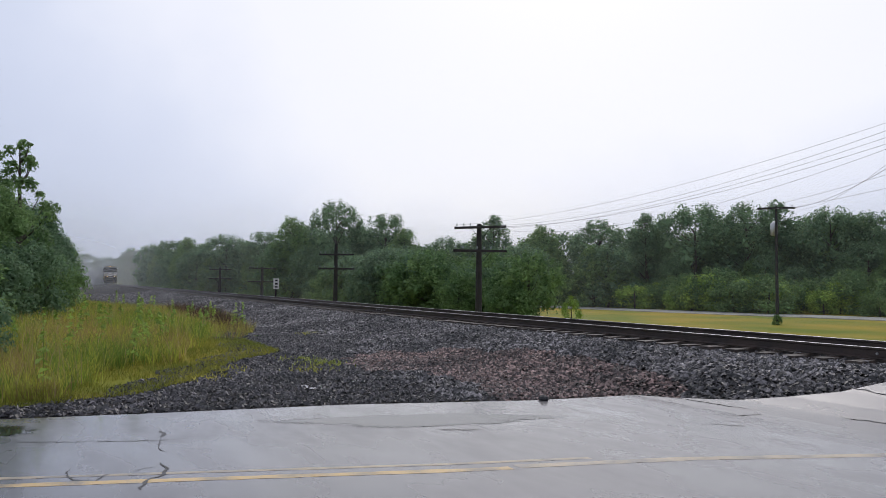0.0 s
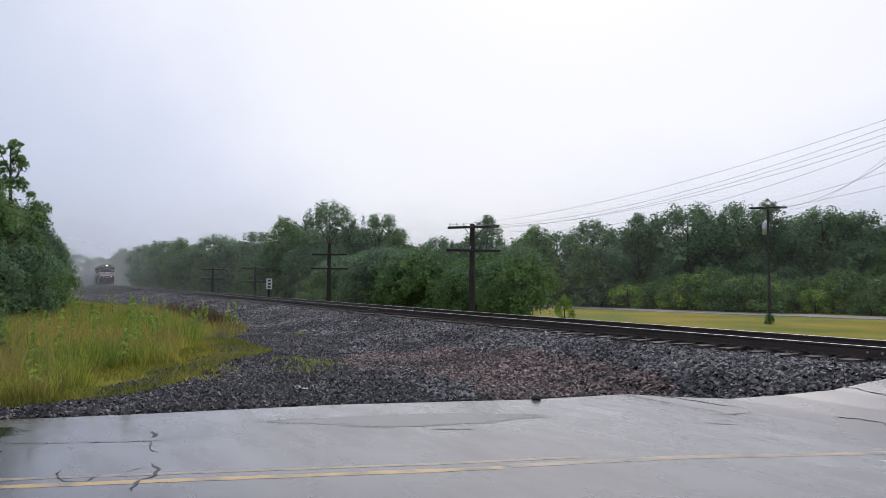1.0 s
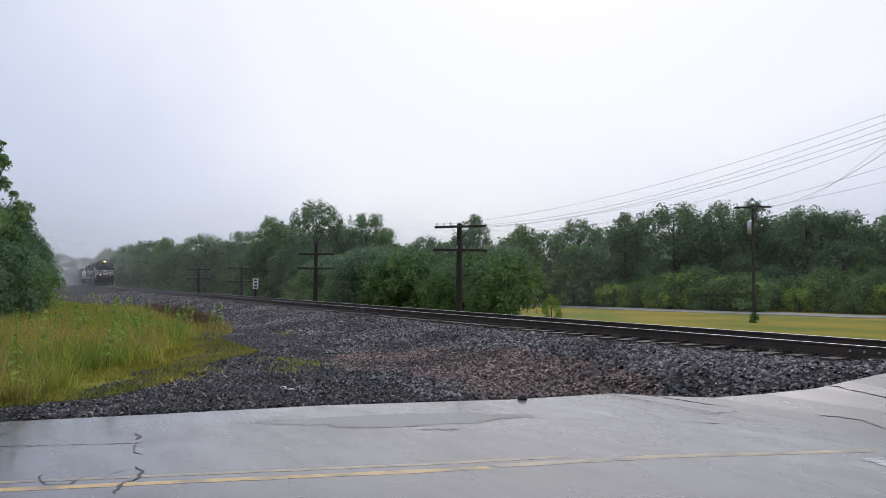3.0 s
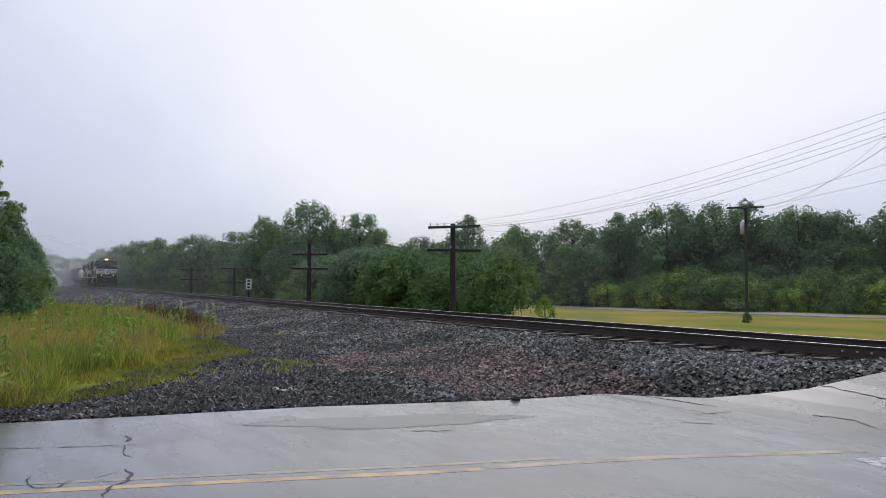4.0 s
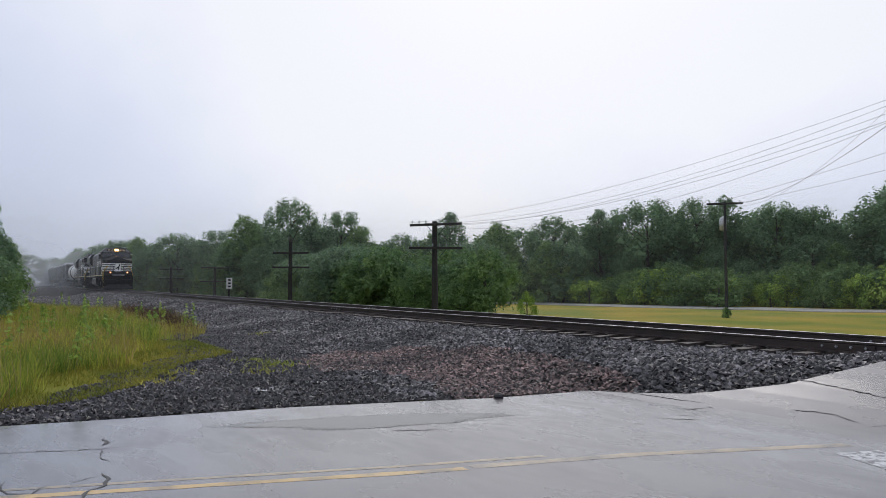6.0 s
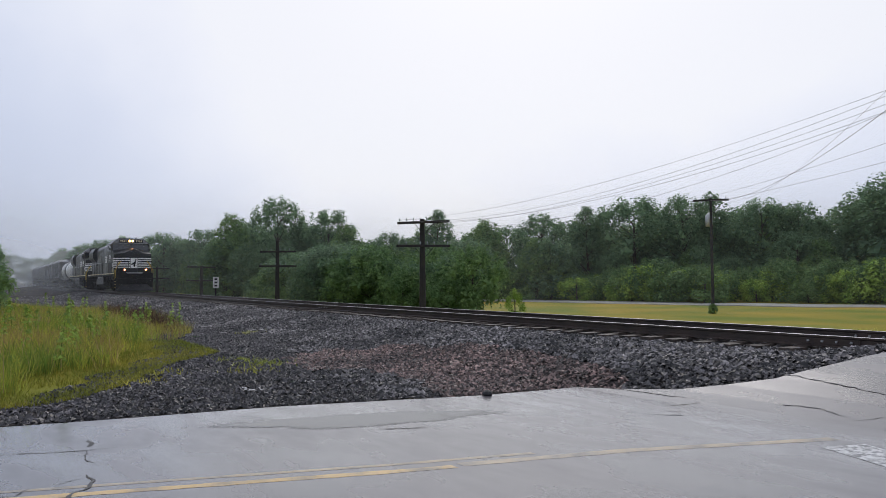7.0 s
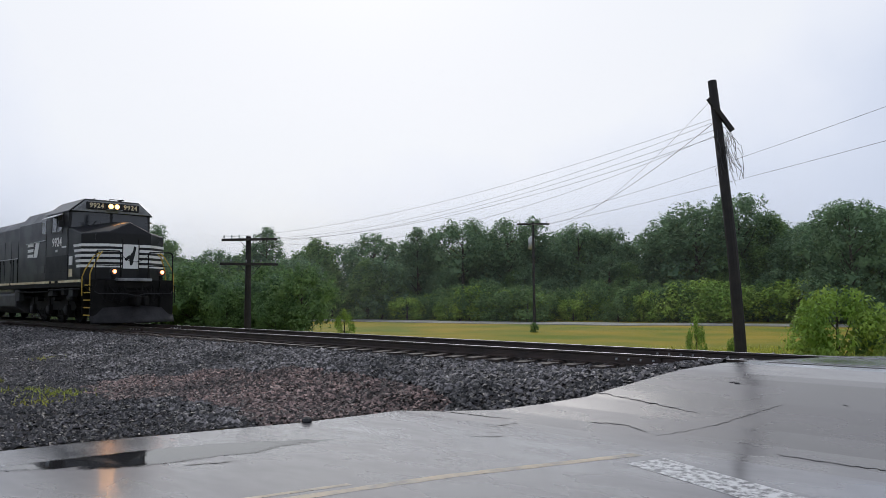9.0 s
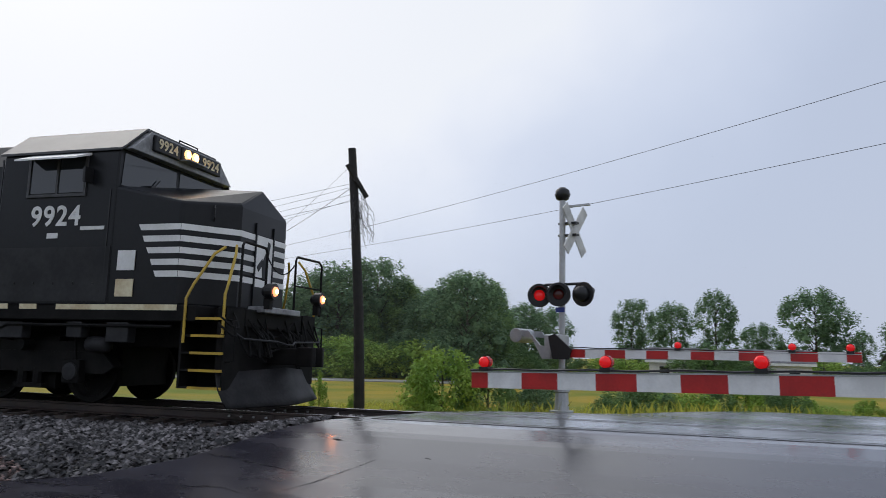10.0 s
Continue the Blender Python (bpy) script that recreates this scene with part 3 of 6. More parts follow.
puddle(-8.9, -0.9, 0.9, 0.4, radians(74), 0.0024, 1)
puddle(-9.0, -4.0, 1.8, 0.5, radians(72), 0.0014, 9)
puddle(-7.46, 3.9, 1.75, 0.44, radians(68), 0.0022, 33)
for k, (x, y, rx, ry) in enumerate(((-12.67, 2.38, 0.55, 0.30), (-10.34, 3.55, 0.30, 0.18), (-10.61, 4.42, 0.24, 0.16), (-11.86, 5.28, 0.25, 0.2), (-19.8, 5.1, 0.5, 0.3))):
    puddle(x, y, rx, ry, 0.6, land_z(x, y) + 0.02, k + 20)


# ---- railway ----
def railway():
    tr = thing("railway_track", "single railway track of rusty rails on dark wooden sleepers in ballast", "railway track", kind="structure")
    prof = [(-0.068, -0.17), (0.068, -0.17), (0.068, -0.158), (0.012, -0.135), (0.009, -0.045), (0.035, -0.035), (0.036, -0.004), (-0.036, -0.004), (-0.035, -0.035),
            (-0.009, -0.045), (-0.012, -0.135), (-0.068, -0.158)]
    xs = [-900, -700, -520] + list(np.arange(-420, -60, 10)) + list(np.arange(-60, 40, 5)) + [60, 120, 300]
    for side in (-1, 1):
        sh, n = Shape(), len(prof)
        vs = []
        for x in xs:
            yc = track_y(x) + side * GAUGE / 2
            vs += [(x, yc + u, RAIL_Z + w) for u, w in prof]
        sh.add(vs, [(i * n + k, i * n + (k + 1) % n, (i + 1) * n + (k + 1) % n, (i + 1) * n + k) for i in range(len(xs) - 1) for k in range(n)])
        rail = part("rail", sh, M_RAIL, tr, "rusty steel rail with a polished head")
        top = Shape()
        vs = []
        for x in xs:
            yc = track_y(x) + side * GAUGE / 2
            vs += [(x, yc - 0.018, RAIL_Z - 0.003), (x, yc + 0.018, RAIL_Z - 0.003), (x, yc + 0.012, RAIL_Z + 0.001), (x, yc - 0.012, RAIL_Z + 0.001)]
        top.add(vs, [(i * 4 + k, i * 4 + (k + 1) % 4, (i + 1) * 4 + (k + 1) % 4, (i + 1) * 4 + k) for i in range(len(xs) - 1) for k in range(4)])
        part("rail_head", top, M_RAILTOP, rail, "shiny worn running surface")
        # joint bars with bolts
        for xj in (-6.1, -24.5):
            yc = track_y(xj) + side * GAUGE / 2
            jb = Shape().box(xj - 0.45, xj + 0.45, yc - 0.034, yc - 0.011, RAIL_Z - 0.14, RAIL_Z - 0.045)
            bar = part("joint_bar", jb, M_RAIL, tr, "bolted steel joint bar")
            bolts = Shape()
            for k in range(4):
                bolts.lathe([(-0.06, 0.018), (-0.034, 0.02)], "y", (xj - 0.33 + 0.22 * k, yc, RAIL_Z - 0.09), 6)
            part("bolts", bolts, M_SILVER, bar, "bright bolt heads")
    # sleepers, plates
    tie = Shape().box(-0.115, 0.115, -1.3, 1.3, -0.18, 0.0)
    tie_me = tie.mesh("sleeper", M_TIE)
    plate = Shape().box(-0.09, 0.09, -0.18, 0.18, 0.0, 0.015).mesh("tie_plate", M_RAIL)
    rnd = random.Random(5)
    x, count = -4.35, 0
    far = Shape()
    while x > -330:
        yc = track_y(x)
        turn = rnd.uniform(-1.5, 1.5)
        z = RAIL_Z - 0.185 + rnd.uniform(-0.012, 0.004)
        if count < 240:
            ob = part("sleeper", tie_me, M_TIE, tr, m=pose(x, yc + rnd.uniform(-0.06, 0.06), z, rnd.uniform(-0.6, 0.6), 0, turn))
            if count < 60:
                for s in (-1, 1):
                    part("tie_plate", plate, M_RAIL, ob, m=pose(0, s * GAUGE / 2, 0.0))
        else:
            far.box(x - 0.115, x + 0.115, yc - 1.3, yc + 1.3, z - 0.18, z)
        count += 1
        x -= 0.53 + rnd.uniform(-0.03, 0.03)
    tagged(part("far_sleepers", far, M_TIE, tr), kind="stuff")
    # flangeways in the crossing
    for s in (-1, 1):
        for o in (-0.085, 0.085):
            sh = Shape()
            for k in range(20):
                xa = -4.0 + k * 0.5
                y = TRACK_Y + s * GAUGE / 2 + o
                sh.add([(xa, y - 0.035, road_z(y) + 0.002), (xa + 0.5, y - 0.035, road_z(y) + 0.002), (xa + 0.5, y + 0.035, road_z(y) + 0.002), (xa, y + 0.035, road_z(y) + 0.002)], [(0, 1, 2, 3)])
            part("flangeway", sh, M_CRACK, tr, "dark groove beside the rail in the crossing")


railway()


def stones(name, label, mat, count, area, size, seed):
    """Loose angular stones, joined into one object."""
    rng = np.random.default_rng(seed)
    P = area(rng, count)
    n = len(P)
    base = np.array([(1, -0.8, -0.35), (0.9, 0.85, -0.35), (-0.95, 0.75, -0.35), (-0.85, -0.9, -0.35), (0.5, 0.05, 0.72), (-0.5, -0.05, 0.72)], float)
    tri = np.array([(0, 1, 4), (1, 2, 5), (1, 5, 4), (2, 3, 5), (3, 0, 4), (3, 4, 5)])
    v = base[None] * rng.uniform(0.6, 1.25, (n, 6, 1)) + rng.normal(0, 0.2, (n, 6, 3))
    v *= (size * rng.uniform(0.55, 1.35, n) ** 1.3)[:, None, None] * np.array([1.05, 0.85, 0.70])
    a = rng.uniform(0, 2 * np.pi, n)
    c, s = np.cos(a)[:, None], np.sin(a)[:, None]
    tl = rng.normal(0, 0.35, n)[:, None]
    x, y, z = v[..., 0] * c - v[..., 1] * s, v[..., 0] * s + v[..., 1] * c, v[..., 2] + v[..., 0] * tl
    v = np.stack([x, y, z], -1) + P[:, None, :]
    f = (np.arange(n)[:, None, None] * 6 + tri[None]).reshape(-1, 3)
    ob = new(name, cloud_mesh(name, v.reshape(-1, 3), f, mat))
    tagged(ob, label, "gravel", kind="stuff")


def off_road(x, y, gap=0.0):
    return x < along(LEFT_EDGE, y) - gap


def sort_lot(count):
    """Places in the lot, by the kind of stone that lies there: ballast, brown or dark gravel."""
    rng = np.random.default_rng(17)
    kinds = ([], [], [])
    total = 0
    while total < count:
        x = -5.0 - 27 * rng.random() ** 1.2
        y = rng.uniform(-2.5, 11.2)
        d = y - track_y(x)
        if d > -1.15 or not off_road(x, y, 0.06 * rng.random() - 0.04):
            continue
        if y < grass_limit(x) - 0.3 + 0.9 * noise.noise((x, y, 1)) and along(LEFT_EDGE, y) - x > 1.0:
            continue
        q = noise.noise((x * 0.33, y * 0.33, 4.0)) + 0.35 * noise.noise((x * 1.7, y * 1.7, 9.0))
        brown = 1 - ((x + 11.2) / 4.2) ** 2 - ((y - 6.9) / 1.9) ** 2 + 1.1 * q
        dark = 5.6 - 0.10 * (x + 10) - y + 2.2 * q
        kind = 1 if brown > 0.25 else (2 if dark > 0 else 0)
        kinds[kind].append((x, y, land_z(x, y) + rng.uniform(-0.004, 0.024)))
        total += 1
    return [np.array(k) for k in kinds]


LOT = sort_lot(84000)


def far_lot(rng, count):
    """The lot further down the line."""
    out = []
    while len(out) < count:
        x = -30 - 60 * rng.random() ** 1.4
        y = rng.uniform(grass_limit(x) - 0.5 + 0.8 * noise.noise((x * 0.7, 1.0, 1.0)), track_y(x) - 1.1)
        out.append((x, y, land_z(x, y) + rng.uniform(0.0, 0.03)))
    return np.array(out)



def crib_area(rng, count):
    """Ballast between the sleepers and on the far shoulder."""
    out = []
    while len(out) < count:
        x = -4.6 - 34 * rng.random() ** 1.3
        d = rng.uniform(-1.75, 2.2)
        y = track_y(x) + d
        if off_road(x, y, 0.05):
            out.append((x, y, land_z(x, y) + rng.uniform(0.0, 0.04) * (1 if abs(d) < 1.25 else 0.4)))
    return np.array(out)


stones("ballast_stones", "grey angular ballast stones on the track's shoulder", M_STONE, 0, lambda rng, n: LOT[0], 0.037, 1)
stones("brown_gravel", "wet brownish gravel of the lot", M_STONE_RED, 0, lambda rng, n: LOT[1], 0.030, 2)
stones("dark_gravel", "dark wet gravel of the lot", M_STONE_DARK, 0, lambda rng, n: LOT[2], 0.026, 3)
stones("crib_ballast", "grey ballast stones between the sleepers", M_STONE, 16000, crib_area, 0.037, 4)
stones("far_gravel", "wet grey gravel far down the lot", M_STONE, 24000, far_lot, 0.046, 5)


def loose_stone():
    ob = new("loose_stone", Shape().lathe([(-0.01, 0.06), (0.02, 0.07), (0.05, 0.055), (0.07, 0.02)], "z", (0, 0, 0), 7).mesh("loose_stone", M_CRACK))
    ob.matrix_world = pose(-8.02, 5.98, 0.0, 4, 0, 30)
    tagged(ob, "dark loose stone lying at the road's edge", "stone")


loose_stone()


# ---- foliage ----
def leaf_quads(centres, normals, size, rng):
    n = len(centres)
    t = rng.normal(size=(n, 3))
    t -= (t * normals).sum(1)[:, None] * normals
    t /= np.linalg.norm(t, axis=1)[:, None] + 1e-9
    b = np.cross(normals, t)
    s = (size * rng.uniform(0.6, 1.4, n))[:, None]
    skew = rng.uniform(-0.5, 0.5, (n, 1))
    vs = np.stack([centres - t * s - b * s * 0.5, centres + t * s * skew + b * s * 0.75 + normals * s * 0.2, centres + t * s - b * s * 0.35], 1).reshape(-1, 3)
    fs = np.arange(3 * n).reshape(n, 3)
    return vs, fs


def crown_mesh(name, lobes, count, size, mat, seed, core=0):
    """lobes: rows of x, y, z, radius; leaves lie in the outer shell of each lobe, core leaves fill its shaded inside."""
    rng = np.random.default_rng(seed)
    L = np.array(lobes)
    w = L[:, 3] ** 2
    pick = rng.choice(len(L), count, p=w / w.sum())
    d = rng.normal(size=(count, 3))
    d /= np.linalg.norm(d, axis=1)[:, None]
    d[:, 2] = np.where((d[:, 2] < -0.35) & (rng.random(count) < 0.6), -d[:, 2], d[:, 2])
    r = L[pick, 3] * (1 - 0.45 * rng.random(count) ** 2.0) * (1 + 0.12 * rng.normal(size=count))
    c = L[pick, :3] + d * r[:, None]
    nrm = d + rng.normal(size=(count, 3)) * 0.42 + np.array([0, 0, 0.45])
    nrm /= np.linalg.norm(nrm, axis=1)[:, None]
    vs, fs = leaf_quads(c, nrm, size, rng)
    if core:
        p = rng.choice(len(L), core, p=w / w.sum())
        q = rng.normal(size=(core, 3))
        q /= np.linalg.norm(q, axis=1)[:, None]
        vs2, fs2 = leaf_quads(L[p, :3] + q * (L[p, 3] * 0.32)[:, None], q, L[p, 3] * 0.36, rng)
        fs2 = fs2 + len(vs)
        vs, fs = np.concatenate([vs, vs2]), np.concatenate([fs, fs2])
    return cloud_mesh(name, vs, fs, mat)


def make_tree(name, label, h, spread, leaf, mat, seed, count=2200, base=0.22, shape="round", category="tree", lobes_n=95, core=900):
    """A tapered trunk with limbs and a crown of leaf clumps."""
    rnd = random.Random(seed)
    ob = thing(name, label, category)
    lean = (rnd.uniform(-0.04, 0.04) * h, rnd.uniform(-0.04, 0.04) * h)
    wood = Shape()
    tip = (lean[0], lean[1], h * 0.9)
    wood.tube([(0, 0, -0.3), (lean[0] * 0.2, lean[1] * 0.2, h * 0.3), (lean[0] * 0.6, lean[1] * 0.6, h * 0.62), tip], h * 0.018 + 0.04, 7, 0.02)
    lobes = []
    for i in range(lobes_n):
        a = rnd.uniform(0, 2 * math.pi)
        t = (i + rnd.random()) / lobes_n
        z = h * (base + (0.95 - base) * t)
        if shape == "round":
            reach = spread * math.sqrt(max(0.05, 1 - (abs(t - 0.40) / 0.63) ** 2.4))
        elif shape == "tall":
            reach = spread * (1.0 - 0.72 * t ** 1.8)
        elif shape == "airy":
            reach = spread * (0.35 + 0.65 * math.sin(math.pi * min(1, t * 0.9 + 0.12)))
        else:
            reach = spread * (0.60 + 0.5 * t) * (1 if t < 0.82 else 0.62)
        rr = reach * math.sqrt(rnd.uniform(0.02, 0.85))
        lr = spread * rnd.uniform(0.20, 0.36) * (1.0 if t < 0.70 else 0.75 if t < 0.9 else 0.60)
        if shape == "airy":
            lr *= 0.62
        p = (lean[0] * t + rr * math.cos(a), lean[1] * t + rr * math.sin(a), max(lr * 0.5, min(z, h - lr * 0.8)))
        lobes.append((*p, lr))
        if i % 3 == 0:
            z0 = max(h * 0.15, p[2] - rr * 0.9 - 0.3)
            wood.tube([(lean[0] * z0 / h, lean[1] * z0 / h, z0), (p[0] * 0.5, p[1] * 0.5, (z0 + p[2]) / 2 - 0.1), p], h * 0.005 + 0.012, 5, 0.008)
    # shoots give the ragged outline
    for i in range(lobes_n // 2 if shape != "airy" else 0):
        a, q = rnd.uniform(0, 2 * math.pi), math.sqrt(rnd.uniform(0.0, 0.8))
        if shape == "round":
            t = 0.40 + 0.63 * (1 - q * q) ** 0.42
        elif shape == "tall":
            t = min(1.0, ((1 - q) / 0.72) ** 0.55)
        else:
            t = 1.0 if q < 0.6 else 0.84
        lr = spread * rnd.uniform(0.07, 0.12)
        z = h * (base + (0.97 - base) * t) + rnd.uniform(-0.2, 0.5) * lr
        for k in range(3):
            lobes.append((lean[0] * t + spread * q * math.cos(a), lean[1] * t + spread * q * math.sin(a), z - k * lr * 1.4, lr * (1 + 0.4 * k)))
    part("trunk", wood, M_BARK, ob)
    me = crown_mesh("crown", lobes, count, leaf, mat, seed, core)
    part("crown", me, mat, ob)
    return ob


def place(ob, x, y, scale=1.0, turn=0.0, squash=1.0, z=None):
    z = land_z(x, y) - 0.05 if z is None else z
    return pose(x, y, z, 0, 0, turn) @ Matrix.Diagonal((scale * squash, scale * squash, scale, 1))


class Kind:
    """One tree or shrub that is placed where it first stands and copied from there."""

    def __init__(self, maker, height):
        self.maker, self.height, self.first, self.used = maker, height, None, False

    def put(self, x, y, height, turn, group, squash=1.0):
        if self.first is None:
            self.first = self.maker()
        m = place(self.first, x, y, height / self.height, turn, squash)
        if not self.used:
            self.used = True
            self.first.matrix_world = m
            tagged(self.first, group=group)
            return self.first
        ob = copy_thing(self.first, Matrix.Identity(4))
        ob.matrix_basis = m
        tagged(ob, group=group)
        return ob


WOOD = [
    Kind(functools.partial(make_tree, "deciduous_tree", "tall dark green deciduous tree at the wood's edge", 11, 3.6, 0.115, M_LEAF_D, 11, 9000, 0.04), 11),
    Kind(functools.partial(make_tree, "deciduous_tree", "broad dark green deciduous tree at the wood's edge", 10, 4.1, 0.115, M_LEAF_D, 12, 9500, 0.03), 10),
    Kind(functools.partial(make_tree, "deciduous_tree", "mid-green deciduous tree with an uneven crown", 11, 3.5, 0.11, M_LEAF_M, 13, 9000, 0.03, "tall"), 11),
    Kind(functools.partial(make_tree, "deciduous_tree", "tall poplar with a ragged top", 12, 3.0, 0.11, M_LEAF_D, 14, 8000, 0.04, "tall"), 12),
    Kind(functools.partial(make_tree, "deciduous_tree", "dark green maple with a vase-shaped crown", 11, 3.5, 0.115, M_LEAF_D, 15, 9000, 0.05, "vase"), 11),
]
DEEP = [
    Kind(functools.partial(make_tree, "deciduous_tree", "dark green deciduous tree deep in the wood", 11, 4.2, 0.18, M_LEAF_D, 16, 3800, 0.04), 11),
    Kind(functools.partial(make_tree, "deciduous_tree", "mid-green deciduous tree deep in the wood", 11, 4.0, 0.18, M_LEAF_M, 17, 3600, 0.03, "tall"), 11),
]
NEAR = [
    Kind(functools.partial(make_tree, "deciduous_tree", "leafy green tree beside the meadow", 6, 2.9, 0.065, M_LEAF_M, 18, 17000, 0.03, lobes_n=90), 6),
    Kind(functools.partial(make_tree, "deciduous_tree", "tall airy tree with loose foliage beside the meadow", 7, 1.6, 0.07, M_LEAF_M, 19, 6000, 0.25, "airy", lobes_n=60, core=0), 7),
    Kind(functools.partial(make_tree, "deciduous_tree", "dark green tree beside the meadow", 6, 2.7, 0.07, M_LEAF_D, 20, 15000, 0.02, "tall", lobes_n=90), 6),
]
SHRUB = [
    Kind(functools.partial(make_tree, "shrub", "dense green shrub growing beside the railway", 3, 1.9, 0.075, M_LEAF_D, 21, 5200, 0.05, "round", "shrub", 36, 300), 3),
    Kind(functools.partial(make_tree, "shrub", "leafy mid-green thicket shrub", 3, 2.1, 0.075, M_LEAF_M, 22, 5200, 0.04, "round", "shrub", 36, 300), 3),
    Kind(functools.partial(make_tree, "shrub", "bright green young shrub", 2.4, 1.2, 0.06, M_LEAF_L, 23, 3000, 0.05, "tall", "shrub", 24, 100), 2.4),
    Kind(functools.partial(make_tree, "shrub", "pale green weedy shrub in the thicket", 2.4, 1.9, 0.08, M_LEAF_L, 24, 4000, 0.03, "round", "shrub", 28, 200), 2.4),
]


def far_side_woods():
    rnd = random.Random(77)
    # the wood's edge: x, y, height of the top above the eye's ground
    edge = [(-300, 34, 13), (-285, 40, 12.5), (-240, 33, 11), (-215, 30.5, 9.6), (-190, 27, 9.2), (-168, 24, 8.5), (-145, 24, 8.2), (-128, 23.5, 8.1), (-117, 27, 8.1), (-106, 29.5, 8.2),
            (-90, 29, 9.4), (-84, 32.4, 11.0), (-80, 36.8, 9.5), (-77, 38.4, 7.9), (-82.5, 47, 7.4), (-75, 49.6, 10.0), (-73, 55.4, 8.9)]
    edge2 = [(-69, 60.8, 9.5), (-65, 65, 10.5), (-61, 68.7, 11.2), (-56.7, 72.3, 11.2), (-55.8, 76.7, 11.8), (-49.6, 77.3, 10.4), (-46.3, 79.3, 9.8),
             (-40.6, 82.8, 11.3), (-37, 82.3, 12.2), (-31.6, 82.4, 13.0), (-29, 83.3, 10.5), (-24.5, 81.6, 9), (-19.7, 77.8, 10.4), (-17.2, 78.3, 9.6)]
    edge3 = [(-18.4, 73.2, 10.0), (-15.3, 89.2, 8.1), (-14, 99.5, 8.2), (-3.7, 110.5, 10.2), (2.1, 120.5, 10.5), (7.9, 110.2, 11.5), (15.4, 124.6, 7.7),
             (20.3, 108.7, 11.7), (32.4, 136.7, 7.3), (31.3, 106, 9.3), (-28, 95, 9)]
    for k, (x, y, top) in enumerate(edge + edge2):
        WOOD[(k * 3 + k // 4) % 5].put(x, y, top + (1.2 if k < 17 else 1.0), rnd.uniform(0, 360), "trees of the far wood", rnd.uniform(0.95, 1.25))
    for k, (x, y, top) in enumerate(edge3):
        WOOD[(1, 0, 1, 4, 1, 0, 1)[k % 7]].put(x, y, top + 1.0, rnd.uniform(0, 360), "single trees beyond the field", rnd.uniform(0.80, 1.05))
    # depth behind the edge
    for a, b in zip(edge[4:] + edge2, edge[5:] + edge2[1:]):
        for j in range(3):
            t = rnd.random()
            x, y = a[0] + (b[0] - a[0]) * t, a[1] + (b[1] - a[1]) * t
            away = Vector((x, y)).normalized() * rnd.uniform(3, 10)
            DEEP[rnd.randrange(2)].put(x + away.x, y + away.y, (a[2] + b[2]) / 2 * rnd.uniform(0.76, 0.92) + 1.2, rnd.uniform(0, 360), "trees of the far wood", rnd.uniform(1.0, 1.4))
    # lower trees hide the trunks of the edge
    for a, b in zip(edge[5:] + edge2, edge[6:] + edge2[1:]):
        for j in range(2):
            t = rnd.random()
            x, y = a[0] + (b[0] - a[0]) * t, a[1] + (b[1] - a[1]) * t
            back = Vector((x, y)).normalized() * rnd.uniform(2.0, 5.0)
            WOOD[rnd.choice((1, 2, 2, 0))].put(x - back.x, y - back.y, rnd.uniform(4.5, 7.5), rnd.uniform(0, 360), "trees of the far wood", rnd.uniform(1.0, 1.4))
    for k in range(9):
        x, y = 45 + k * 18 + rnd.uniform(-4, 4), 125 + rnd.uniform(-12, 25) - k * 3
        DEEP[rnd.randrange(2)].put(x, y, rnd.uniform(7, 11), rnd.uniform(0, 360), "trees of the far wood", 1.2)
    # far woods closing the line of sight along the track
    for k in range(20):
        x, y = -440 - rnd.uniform(0, 60), -80 + k * 12 + rnd.uniform(-3, 3)
        DEEP[rnd.randrange(2)].put(x, y, rnd.uniform(14, 18), rnd.uniform(0, 360), "trees of the far wood", 1.8)


